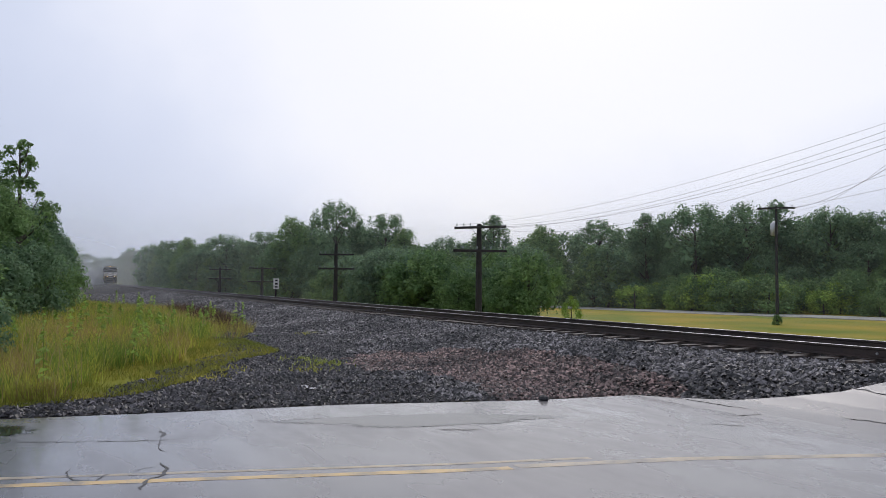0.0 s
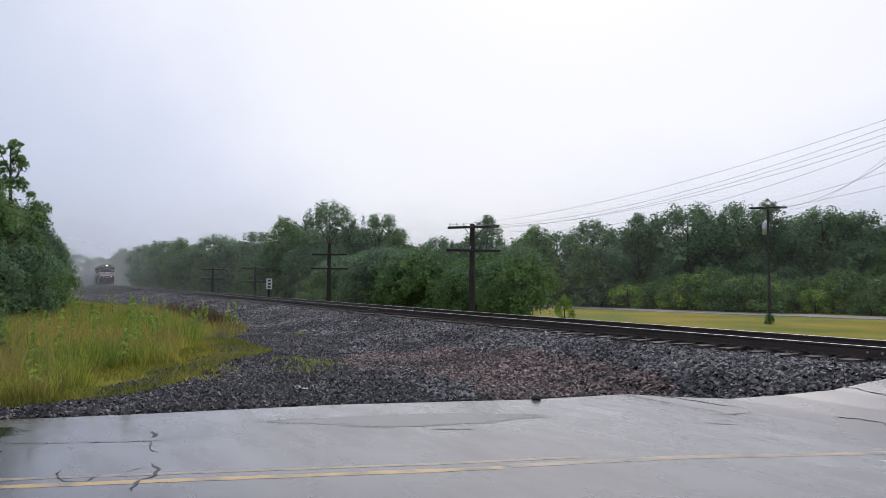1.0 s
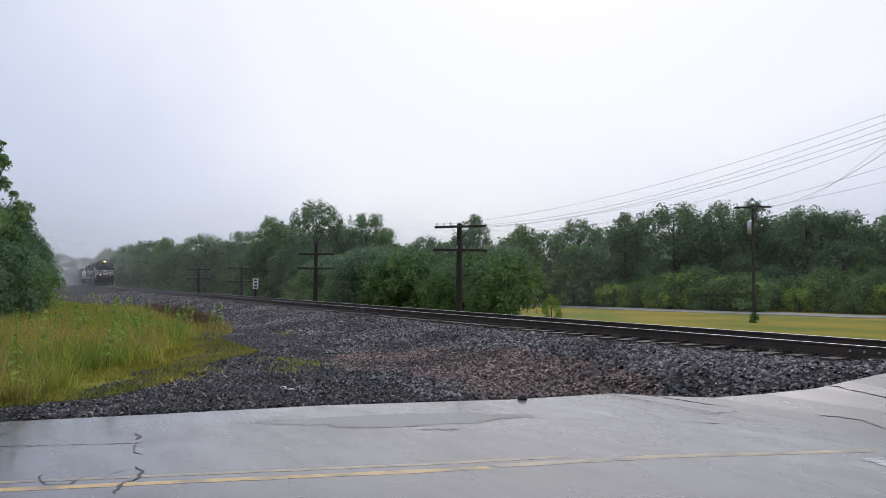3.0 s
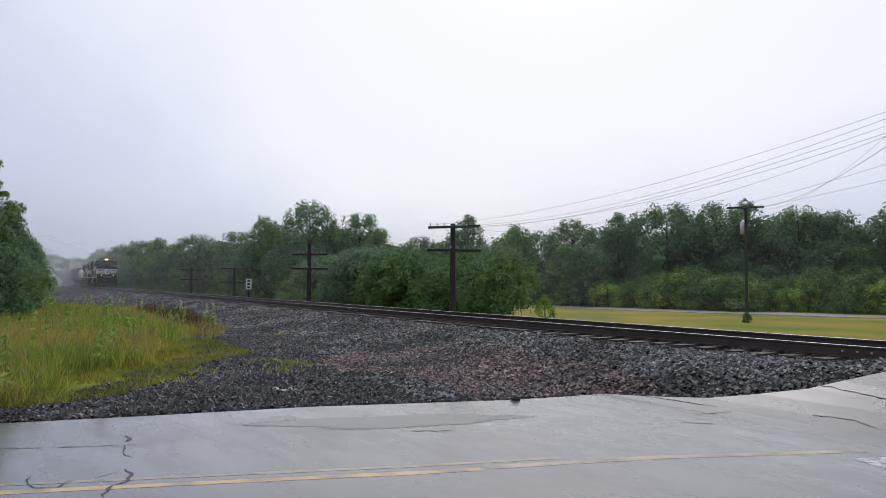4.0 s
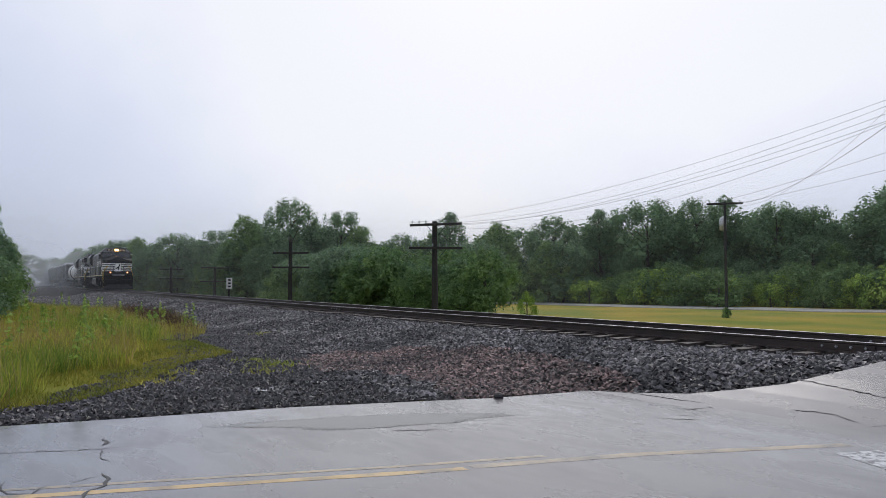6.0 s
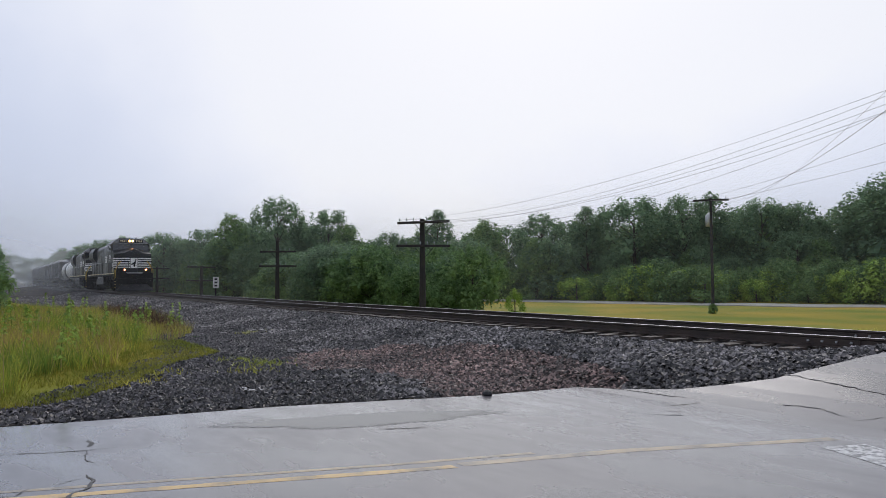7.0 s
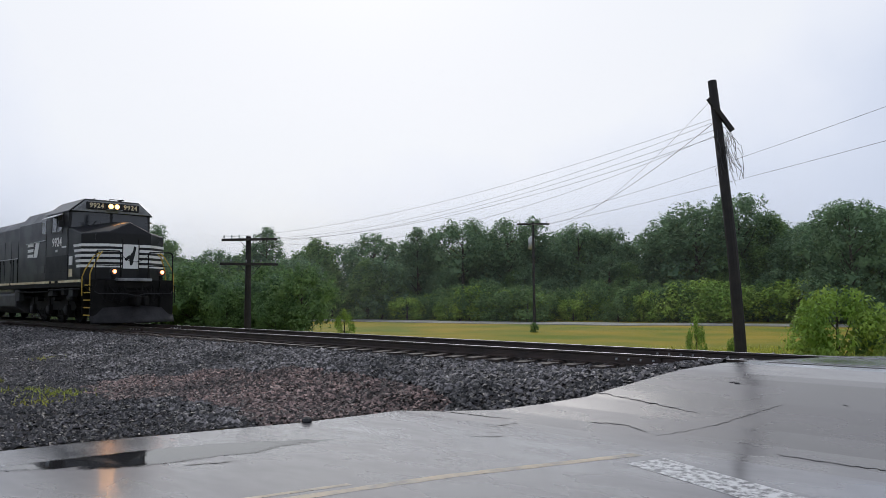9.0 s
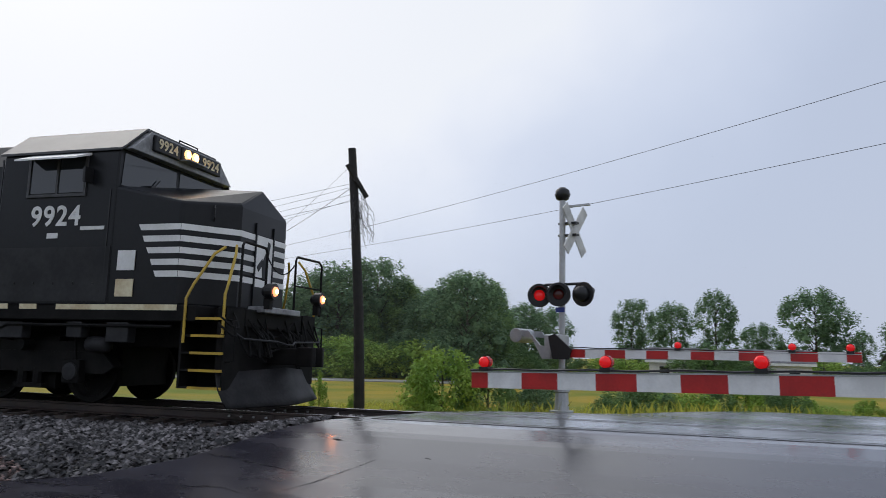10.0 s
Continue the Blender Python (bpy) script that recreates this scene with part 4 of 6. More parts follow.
def thickets():
    rnd = random.Random(31)
    # dense shrubs behind the pole line
    for k in range(34):
        t = k / 33
        x = -75 + 37 * t + rnd.uniform(-0.8, 0.8)
        y = 26.0 + 1.6 * (1 - t) + rnd.uniform(-1.2, 1.2)
        top = 1.4 + 2.6 * math.sin(math.pi * min(1, 0.05 + t * 0.95) ** 1.1)
        SHRUB[rnd.choice((0, 1, 1, 0))].put(x, y, (top + 1.2) * rnd.uniform(0.72, 1.0), rnd.uniform(0, 360), "shrubs along the railway", rnd.uniform(0.85, 1.1))
    for k in range(10):
        x, y = -62 + 23 * k / 9 + rnd.uniform(-1, 1), 28.5 + rnd.uniform(-0.7, 1.2)
        SHRUB[k % 2].put(x, y, rnd.uniform(3.6, 4.6), rnd.uniform(0, 360), "shrubs along the railway", 0.9)
    # undergrowth at the foot of the wood
    for k in range(70):
        t = k / 69
        x, y = -86 + 72 * t, 47 + 27 * t - 6 * math.sin(math.pi * t) + 9
        o = rnd.uniform(-2.5, 3.5)
        kind = SHRUB[rnd.choice((3, 3, 1, 3, 1))]
        kind.put(x - o * 0.5, y + o, rnd.uniform(2.2, 4.4), rnd.uniform(0, 360), "undergrowth of the far wood", rnd.uniform(0.9, 1.3))
    # low hedge beyond the field
    for k in range(26):
        x = -14 + k * 2.6 + rnd.uniform(-0.7, 0.7)
        SHRUB[rnd.choice((0, 1, 3))].put(x, 92 - 0.1 * x + rnd.uniform(-3, 3), rnd.uniform(2.0, 3.4), rnd.uniform(0, 360), "hedge beyond the field", rnd.uniform(1.0, 1.4))
    # weeds beside the road behind the track
    for k in range(16):
        x = -0.4 + k * 0.75
        y = 19.0 + 1.25 * x + rnd.uniform(0.6, 2.6)
        SHRUB[rnd.choice((1, 3, 2))].put(x - 0.8, y, rnd.uniform(0.6, 1.3), rnd.uniform(0, 360), "roadside weeds", rnd.uniform(0.8, 1.2))
    for x, h in ((3.2, 3.4), (5.4, 4.0), (7.4, 3.2), (9.2, 2.6)):
        SHRUB[1].put(x, 77 + rnd.uniform(-1, 1), h, rnd.uniform(0, 360), "bushes before the house", 1.0)
    # single bushes behind the track
    for x, y, top, k, q in ((-5.4, 19.6, 1.75, 3, 0.75), (-4.3, 20.2, 1.35, 1, 0.9), (-2.9, 20.6, 1.0, 0, 0.9), (-8.0, 17.6, 1.15, 2, 0.40), (-7.55, 18.6, 0.6, 2, 0.45),
                            (-32.4, 26.5, 1.0, 2, 0.8), (-32.3, 44.2, -0.3, 1, 0.7), (-0.6, 22.5, 0.7, 1, 1.0), (1.5, 24, 0.4, 3, 1.1), (4.0, 28, 0.2, 0, 1.2)):
        SHRUB[k].put(x, y, top - land_z(x, y), rnd.uniform(0, 360), "bushes behind the track", q)


def near_side_woods():
    rnd = random.Random(9)
    for k, (x, y, top, q) in enumerate(((-34.5, -0.45, 7.4, 1.0), (-30.5, -2.4, 5.2, 1.0), (-27, -3.2, 4.4, 1.0), (-38, -0.9, 5.0, 1.1), (-42, 0.0, 5.1, 1.0), (-50, 0.5, 5.2, 1.0),
                                        (-58, 0.2, 5.4, 0.9), (-67, 1.0, 5.5, 0.85), (-76, 1.6, 5.8, 0.85), (-33, -6, 5.6, 1.2), (-45, -5, 6, 1.2), (-57, -4, 6, 1.2), (-92, -1.5, 6, 1.0), (-108, -3, 6.5, 1.1))):
        NEAR[(1, 0, 0, 2, 2, 2, 2, 2, 0, 0, 2, 0, 2, 0)[k]].put(x, y, top, rnd.uniform(0, 360), "trees beside the meadow", q)
    for x, y, h in ((-24, -2.2, 2.4), (-26.5, -1.2, 2.2), (-29, -0.2, 2.6), (-32, 0.6, 2.2), (-35.5, 0.2, 2.4), (-22, -3.4, 2.8), (-39, 0.5, 2.4), (-44, 0.9, 2.4), (-50, 1.5, 2.2), (-20.5, -2.9, 1.7), (-14.6, -1.1, 1.25), (-16.5, -1.6, 1.5)):
        SHRUB[rnd.choice((0, 0, 1))].put(x, y, h, rnd.uniform(0, 360), "bushes beside the meadow", 0.95)
    # woods behind the camera close the place
    for k in range(10):
        a = radians(190 + k * 17)
        x, y = 60 * math.cos(a), 60 * math.sin(a)
        DEEP[rnd.randrange(2)].put(x, y, rnd.uniform(8, 11), rnd.uniform(0, 360), "trees behind the road", 1.6)


far_side_woods()
thickets()
near_side_woods()


# ---- meadow ----
def blades(name, label, count, area, height, width, mat, seed, lean=0.25):
    rng = np.random.default_rng(seed)
    P = area(rng, count)
    n = len(P)
    a = rng.uniform(0, 2 * np.pi, n)
    h = height * rng.uniform(0.55, 1.3, n)
    w = width * rng.uniform(0.7, 1.4, n)
    dx, dy = np.cos(a) * w, np.sin(a) * w
    lx, ly = rng.normal(0, lean, n) * h, rng.normal(0, lean, n) * h
    z = P[:, 2] - 0.03
    v = np.empty((n, 5, 3))
    v[:, 0] = np.stack([P[:, 0] - dx, P[:, 1] - dy, z], 1)
    v[:, 1] = np.stack([P[:, 0] + dx, P[:, 1] + dy, z], 1)
    v[:, 2] = np.stack([P[:, 0] + dx * 0.7 + lx * 0.4, P[:, 1] + dy * 0.7 + ly * 0.4, z + h * 0.6], 1)
    v[:, 3] = np.stack([P[:, 0] - dx * 0.7 + lx * 0.4, P[:, 1] - dy * 0.7 + ly * 0.4, z + h * 0.6], 1)
    v[:, 4] = np.stack([P[:, 0] + lx, P[:, 1] + ly, z + h], 1)
    k = np.arange(n)[:, None] * 5
    tri = np.concatenate([k + np.array([0, 1, 2]), k + np.array([0, 2, 3]), k + np.array([3, 2, 4])])
    ob = new(name, cloud_mesh(name, v.reshape(-1, 3), tri, mat))
    tagged(ob, label, "grass", kind="stuff")


def meadow_area(rng, count):
    out = []
    while len(out) < count:
        x = -10.8 - 34 * rng.random() ** 1.6
        y = rng.uniform(-5, grass_limit(x) + 0.3)
        edge = grass_limit(x) - y
        if edge < 0.9 + 0.9 * noise.noise((x * 0.6, y * 0.6, 4.0)) and x > -18:
            continue
        if x > -12.5 and rng.random() < 0.4 or edge < 0.5 and rng.random() < 0.55:
            continue
        if noise.noise((x * 0.55, y * 0.55, 7)) < -0.28:
            continue
        out.append((x, y, land_z(x, y)))
    return np.array(out)


def low_area(rng, count):
    out = []
    while len(out) < count:
        x = -10.2 - 8 * rng.random()
        y = grass_limit(x) + 0.45 - 4.5 * rng.random() ** 1.7
        if noise.noise((x * 0.8, y * 0.8, 3)) > -0.45:
            out.append((x, y, land_z(x, y)))
    return np.array(out)


def tuft_area(rng, count):
    c = np.array([(-13.6, 4.5), (-12.9, 4.5), (-12.2, 4.2), (-13.0, 4.8), (-21, 7.2), (-11.9, 2.3), (-12.6, 2.8)])
    p = c[rng.integers(0, len(c), count)] + rng.normal(0, 0.20, (count, 2))
    return np.array([(x, y, land_z(x, y)) for x, y in p])


def withered_area(rng, count):
    c = np.array([(-27.5, 5.6), (-31.0, 6.3), (-24.0, 5.3), (-35.0, 6.0)])
    p = c[rng.integers(0, len(c), count)] + rng.normal(0, 1, (count, 2)) * (0.9, 0.3)
    return np.array([(x, y, land_z(x, y)) for x, y in p])


def verge_area(rng, count):
    out = []
    while len(out) < count:
        x, y = rng.uniform(-14, 14), 14.5 + 22 * rng.random() ** 1.6
        if y - track_y(x) < 3.0 or along(LEFT_EDGE, y) - 0.4 < x < along(RIGHT_EDGE, y) + 0.4:
            continue
        out.append((x, y, land_z(x, y)))
    return np.array(out)


def zone(lo, hi):
    def pick(rng, count):
        out = []
        while len(out) < count:
            P = meadow_area(rng, count)
            for p in P:
                q = noise.noise((p[0] * 0.30, p[1] * 0.45, 11.0)) + 0.4 * noise.noise((p[0] * 1.3, p[1] * 1.3, 5.0))
                if lo < q < hi:
                    out.append(p)
        return np.array(out[:count])
    return pick


blades("meadow_grass", "tall yellow-green meadow grass beside the gravel lot", 34000, meadow_area, 0.34, 0.0055, M_GRASS, 1, 0.42)
blades("green_meadow_grass", "lush green clumps in the meadow", 16000, zone(-2, -0.05), 0.40, 0.0055, M_GRASS_GREEN, 11, 0.36)
blades("dry_meadow_grass", "dry tan patches of meadow grass", 20000, zone(0.0, 2), 0.34, 0.005, M_GRASS_TAN, 12, 0.42)
blades("meadow_stalks", "dry tan seed stalks among the meadow grass", 2600, meadow_area, 0.55, 0.0045, M_SEED, 2, 0.2)


def weed_stalks():
    """Tall leafy weeds standing out of the grass."""
    rng = np.random.default_rng(8)
    rnd = random.Random(8)
    P = meadow_area(rng, 90)
    cs, ns = [], []
    sh = Shape()
    for x, y, z in P:
        h = rnd.uniform(0.55, 1.0)
        top = (x + rnd.uniform(-0.12, 0.12), y + rnd.uniform(-0.12, 0.12), z + h)
        sh.tube([(x, y, z - 0.05), top], 0.009, 4, 0.004)
        for k in range(34):
            t = rnd.uniform(0.25, 1.0)
            a = rnd.uniform(0, 6.28)
            r = 0.10 * (1.15 - t)
            cs.append((x + (top[0] - x) * t + r * math.cos(a), y + (top[1] - y) * t + r * math.sin(a), z + h * t))
            ns.append((math.cos(a) * 0.6, math.sin(a) * 0.6, 0.8))
    ob = new("tall_weeds", sh.mesh("tall_weeds", M_GRASS_GREEN))
    tagged(ob, "tall leafy green weeds in the meadow", "weeds", kind="stuff")
    vs, fs = leaf_quads(np.array(cs), np.array(ns), 0.05, rng)
    leaf = new("weed_leaves", cloud_mesh("weed_leaves", vs, fs, M_LEAF_L))
    tagged(leaf, "small green leaves of the tall weeds", "weeds", kind="stuff")


weed_stalks()
blades("short_grass", "short green grass at the meadow's border", 26000, low_area, 0.10, 0.006, M_GRASS_LOW, 3, 0.5)
blades("gravel_weeds", "small green weeds growing in the gravel", 700, tuft_area, 0.10, 0.010, M_GRASS, 4, 0.6)
blades("withered_weeds", "withered brown weeds at the meadow's far border", 1500, withered_area, 0.55, 0.008, M_WITHERED, 7, 0.35)
blades("verge_grass", "mown green verge grass behind the track", 16000, verge_area, 0.28, 0.016, M_GRASS, 5, 0.4)


# ---- far road ----
def far_road():
    line = [(-140, 38), (-110, 42), (-68, 49.6), (-48, 53.8), (-36, 57.4), (-23, 64.0), (-8, 69), (12, 74)]
    vs, fs = [], []
    for i in range(len(line) - 1):
        (xa, ya), (xb, yb) = line[i], line[i + 1]
        for k in range(8):
            t = k / 8
            x, y = xa + (xb - xa) * t, ya + (yb - ya) * t
            vs += [(x, y, land_z(x, y) + 0.06), (x - 1.0, y + 5.5, land_z(x, y + 5.5) + 0.06)]
    for i in range(len(vs) // 2 - 1):
        fs.append((2 * i, 2 * i + 2, 2 * i + 3, 2 * i + 1))
    ob = new("far_road", cloud_mesh("far_road", np.array(vs), np.array(fs), M_FARROAD))
    ob.modifiers.new("thickness", "SOLIDIFY").thickness = 0.1
    tagged(ob, "pale wet road at the foot of the wood", "road", kind="structure")


far_road()


# ---- poles and wires ----
def telegraph_pole(x, y, top, tilt, arms=((0.16, 2.9), (1.3, 3.0)), turn=0.0):
    z0 = land_z(x, y) - 0.3
    h = top - z0
    ob = thing("telegraph_pole", "old dark wooden telegraph pole with two crossarms", "telegraph pole", "telegraph poles along the track", m=pose(x, y, z0, 0, 0, turn))
    part("pole", Shape().tube([(0, 0, 0), (0, 0, h * 0.5), (0, 0, h)], 0.17, 10, 0.115), M_POLE, ob)
    for i, (down, length) in enumerate(arms):
        m = pose(0.14, 0, h - down, tilt * (1 if i == 0 else 0.25))
        arm = part("crossarm", Shape().box(-0.05, 0.05, -length / 2, length / 2, -0.06, 0.06), M_POLE, ob, m=m, bevel=0.01)
        for s in (-1, 1):
            part("brace", Shape().tube([(0.03, s * 0.55, -0.05), (-0.02, 0.06 * s, -0.55)], 0.014, 5), M_POLE, arm)
        for k in range(8):
            yk = -length / 2 + 0.12 + k * (length - 0.24) / 7
            if (k * 7 + i * 3) % 4 == 1:
                continue
            part("insulator", INSULATOR, M_INSUL, arm, "pale glass insulator", m=pose(0, yk, 0.06))
    return ob


INSULATOR = Shape().lathe([(0, 0.012), (0.05, 0.012), (0.05, 0.036), (0.10, 0.038), (0.12, 0.028), (0.15, 0.022)], "z", (0, 0, 0), 8).mesh("insulator", M_INSUL)
telegraph_pole(-29.98, 18.8, 4.45, 4)
telegraph_pole(-48.9, 18.8, 4.28, 1.5, ((0.75, 2.6), (1.75, 2.7)))
telegraph_pole(-69.0, 19.2, 2.95, -1, ((0.14, 2.6), (1.4, 2.8)))
telegraph_pole(-87.5, 19.4, 3.15, 0, ((0.2, 2.6), (1.3, 2.6)))


def leaning_pole():
    ob = thing("leaning_pole", "tarred leaning wooden pole with a broken crossarm and tangled wires", "telegraph pole", "telegraph poles along the track", m=pose(-7.1, 18.0, -0.7))
    part("pole", Shape().tube([(0.04, 0, -0.3), (0.0, 0, 1.2), (-0.12, 0, 3.4), (-0.36, 0, 6.2), (-0.50, 0, 7.66)], 0.15, 12, 0.105), M_POLE, ob)
    arm = part("crossarm", Shape().box(-0.05, 0.05, -0.70, 0.30, -0.055, 0.055), M_POLE, ob, "splintered wooden crossarm hanging askew", bevel=0.012,
               m=look((-0.36, -0.17, 6.92), (0.05, 0.25, 6.1)) @ pose(0, 0, 0, 90))
    rnd = random.Random(4)
    tangle = Shape()
    for k in range(26):
        p = Vector((-0.30 + rnd.uniform(-0.05, 0.30), rnd.uniform(-0.2, 0.2), 6.35 + rnd.uniform(-0.25, 0.1)))
        pts = [p]
        for j in range(7):
            p = p + Vector((rnd.uniform(-0.09, 0.11), rnd.uniform(-0.08, 0.08), rnd.uniform(-0.26, -0.02)))
            pts.append(p)
        tangle.tube(pts, 0.006, 4)
    part("wire_tangle", tangle, M_WIRE, ob, "tangle of loose rusty wires")


leaning_pole()


def power_pole():
    x, y = -32.5, 44.5
    z0 = land_z(x, y) - 0.3
    h = 7.1 - z0
    ob = thing("power_pole", "slim wooden power pole with a crossarm and grey transformer", "utility pole", m=pose(x, y, z0, 0, 0, -50))
    part("pole", Shape().tube([(0, 0, 0), (0, 0, h)], 0.115, 10, 0.08), M_POLE, ob)
    part("crossarm", Shape().box(-0.06, 0.06, -1.2, 1.2, h - 0.22, h - 0.08), M_POLE, ob, bevel=0.01)
    part("transformer", Shape().lathe([(h - 2.0, 0.19), (h - 1.95, 0.24), (h - 1.2, 0.24), (h - 1.12, 0.17), (h - 1.0, 0.05)], "z", (-0.30, -0.12, 0), 14), M_SILVER, ob, "grey can transformer", smooth=True)
    for k in (-1.0, -0.4, 0.5, 1.0):
        part("insulator", INSULATOR, M_INSUL, ob, "pale insulator", m=pose(0, k, h - 0.08))


power_pole()


def wire(a, b, sag, r=0.012, name="overhead_wire", label="thin dark overhead wire sagging between poles"):
    a, b = Vector(a), Vector(b)
    pts = []
    for k in range(25):
        t = k / 24
        p = a.lerp(b, t)
        p.z -= sag * 4 * t * (1 - t)
        pts.append(p)
    ob = new(name, Shape().tube(pts, r, 5).mesh(name, M_WIRE))
    tagged(ob, label, "wire", "overhead wires")


Q = (-7.5, 18.0)
for dz, end, sag in ((-0.95, (-29.9, 17.6, 4.35), 0.25), (-1.05, (-29.9, 18.2, 4.32), 0.45), (-1.25, (-29.9, 19.4, 4.25), 0.3), (-1.4, (-29.9, 20.1, 4.2), 0.6)):
    wire((Q[0] - 0.1, Q[1], 6.96 + dz), end, sag + 0.35, 0.0045)
wire((Q[0], 18.0, 5.95), (-32.5, 44.0, 6.95), 0.9, 0.008)
wire((Q[0], 18.0, 5.55), (-29.9, 18.5, 4.3), 0.75, 0.005)
wire((Q[0], 18.0, 6.6), (-32.5, 44.9, 6.95), 1.2, 0.0045)
wire((-33.0, 43.6, 6.95), (17.0, 12.6, 9.7), 0.9, 0.008)
wire((-32.0, 45.2, 6.95), (17.0, 12.6, 7.6), 0.6, 0.008)


def line_sign():
    ob = thing("milepost", "small white trackside post sign with dark markings", "sign", m=pose(-51.5, 15.3, land_z(-51.5, 15.3), 0, 0, 0))
    part("post", Shape().box(-0.04, 0.04, -0.04, 0.04, -0.2, 1.0), M_POLE, ob)
    plate = part("plate", Shape().box(0.04, 0.06, -0.20, 0.20, 0.85, 1.6), M_SIGNW, ob, "white sign plate")
    for z in (1.45, 1.22, 1.0):
        part("marking", Shape().box(0.061, 0.066, -0.10, 0.10, z - 0.06, z + 0.06), M_BLACK, plate, "dark marking")


line_sign()


# ---- houses beyond the field ----
def house(x, y, turn, length, depth, wall_h, rise, label):
    z = land_z(x, y)
    ob = thing("house", label, "house", "houses beyond the field", m=pose(x, y, z - 0.1, 0, 0, turn))
    hl, hd = length / 2, depth / 2
    part("wall", Shape().box(-hl, hl, -hd, hd, 0, wall_h + 0.1), M_SIDING, ob, "white sided wall")
    part("roof", Shape().prism([(-hd - 0.4, wall_h), (0, wall_h + rise), (hd + 0.4, wall_h), (hd + 0.4, wall_h + 0.15), (0, wall_h + rise + 0.17), (-hd - 0.4, wall_h + 0.15)], -hl - 0.4, hl + 0.4, "x"), M_SHINGLE, ob, "grey shingle roof")
    part("fascia", Shape().box(-hl - 0.4, hl + 0.4, -hd - 0.44, -hd - 0.40, wall_h - 0.12, wall_h + 0.12), M_WHITE, ob, "white eaves board")
    for k in range(int(length / 3)):
        xk = -hl + 1.5 + k * 3
        w = part("window", Shape().box(xk - 0.5, xk + 0.5, -hd - 0.02, -hd + 0.02, 1.0, 2.1), M_GLASS, ob, "dark window")
        for o in (-0.55, 0.5):
            part("frame", Shape().box(xk + o, xk + o + 0.06, -hd - 0.05, -hd + 0.02, 0.95, 2.15), M_WHITE, w)
    return ob


house(7.0, 83, -4, 15, 8, 2.6, 1.3, "low white ranch house with a grey shingle roof")
house(33, 98, 8, 13, 8, 2.8, 2.4, "white house with a grey roof behind trees")


# ---- level crossing signals ----
def gate_arm(ob, origin, length, lamps, droop=0.0):
    """A striped arm with lamps, along the thing's +x."""
    n = int(length / 0.41)
    tip = origin[0] + length
    for k in range(n + 1):
        a, b = origin[0] + max(0, length - (k + 1) * 0.41 + 0.2), origin[0] + length - k * 0.41 + (0.2 if k else 0)
        if k == 0:
            b = tip
        if b <= origin[0]:
            break
        z = origin[2]
        part("arm_panel", Shape().box(a, b, origin[1] - 0.02, origin[1] + 0.02, z - 0.08 + droop * a, z + 0.08 + droop * a), M_RED if k % 2 == 0 else M_GATEW, ob,
             "red reflective panel" if k % 2 == 0 else "white reflective panel")
    part("arm_edge", Shape().box(origin[0], tip, origin[1] - 0.026, origin[1] + 0.026, origin[2] + 0.081 + droop * origin[0], origin[2] + 0.093 + droop * origin[0]), M_SILVER, ob)
    part("arm_cable", Shape().tube([(origin[0] + i * length / 14, origin[1] + 0.035, origin[2] + 0.105 + (0.012 if i % 2 else 0) + droop * origin[0]) for i in range(15)], 0.011, 5), M_LAMPHOOD, ob, "black lamp cable")
    for back in lamps:
        x = tip - back
        lamp = part("arm_lamp", Shape().box(x - 0.055, x + 0.055, origin[1] - 0.05, origin[1] + 0.05, origin[2] + 0.095, origin[2] + 0.14), M_LAMPHOOD, ob, "black lamp bracket")
        for s in (-1, 1):
            part("lens", Shape().lathe([(0.02 * s, 0.058), (0.05 * s, 0.055), (0.065 * s, 0.03)], "y", (x, origin[1], origin[2] + 0.19), 14), M_REDLAMP, lamp, "glowing red lens", smooth=True)
        part("housing", Shape().lathe([(-0.024, 0.064), (0.024, 0.064)], "y", (x, origin[1], origin[2] + 0.19), 14), M_REDLENS, lamp, "red lamp housing")


def signal_lamp(ob, x, y, z, turn, lit):
    m = pose(x, y, z, 0, 0, turn)
    disc = part("background", Shape().lathe([(-0.02, 0.24), (0.0, 0.25), (0.02, 0.24)], "y", (0, 0, 0), 24), M_LAMPHOOD, ob, "round black lamp background", m=m)
    part("housing", Shape().lathe([(0.02, 0.17), (0.14, 0.15), (0.2, 0.08)], "y", (0, 0, 0), 18), M_LAMPHOOD, disc, smooth=True)
    part("lens", Shape().lathe([(-0.045, 0.06), (-0.035, 0.10), (-0.02, 0.115)], "y", (0, 0, 0), 20), M_REDLAMP if lit else M_LENSOFF, disc,
         "lit red lens" if lit else "unlit red lens", smooth=True)
    hood = Shape()
    for k in range(12):
        a0, a1 = math.pi * k / 12, math.pi * (k + 1) / 12
        r = 0.17
        p = [(r * math.cos(a), -0.02, r * math.sin(a)) for a in (a0, a1)]
        q = [(r * math.cos(a), -0.30 * (0.45 + 0.55 * math.sin(a)), r * math.sin(a)) for a in (a1, a0)]
        hood.add([*p, *q], [(0, 1, 2, 3)])
    part("visor", hood, M_LAMPHOOD, disc)


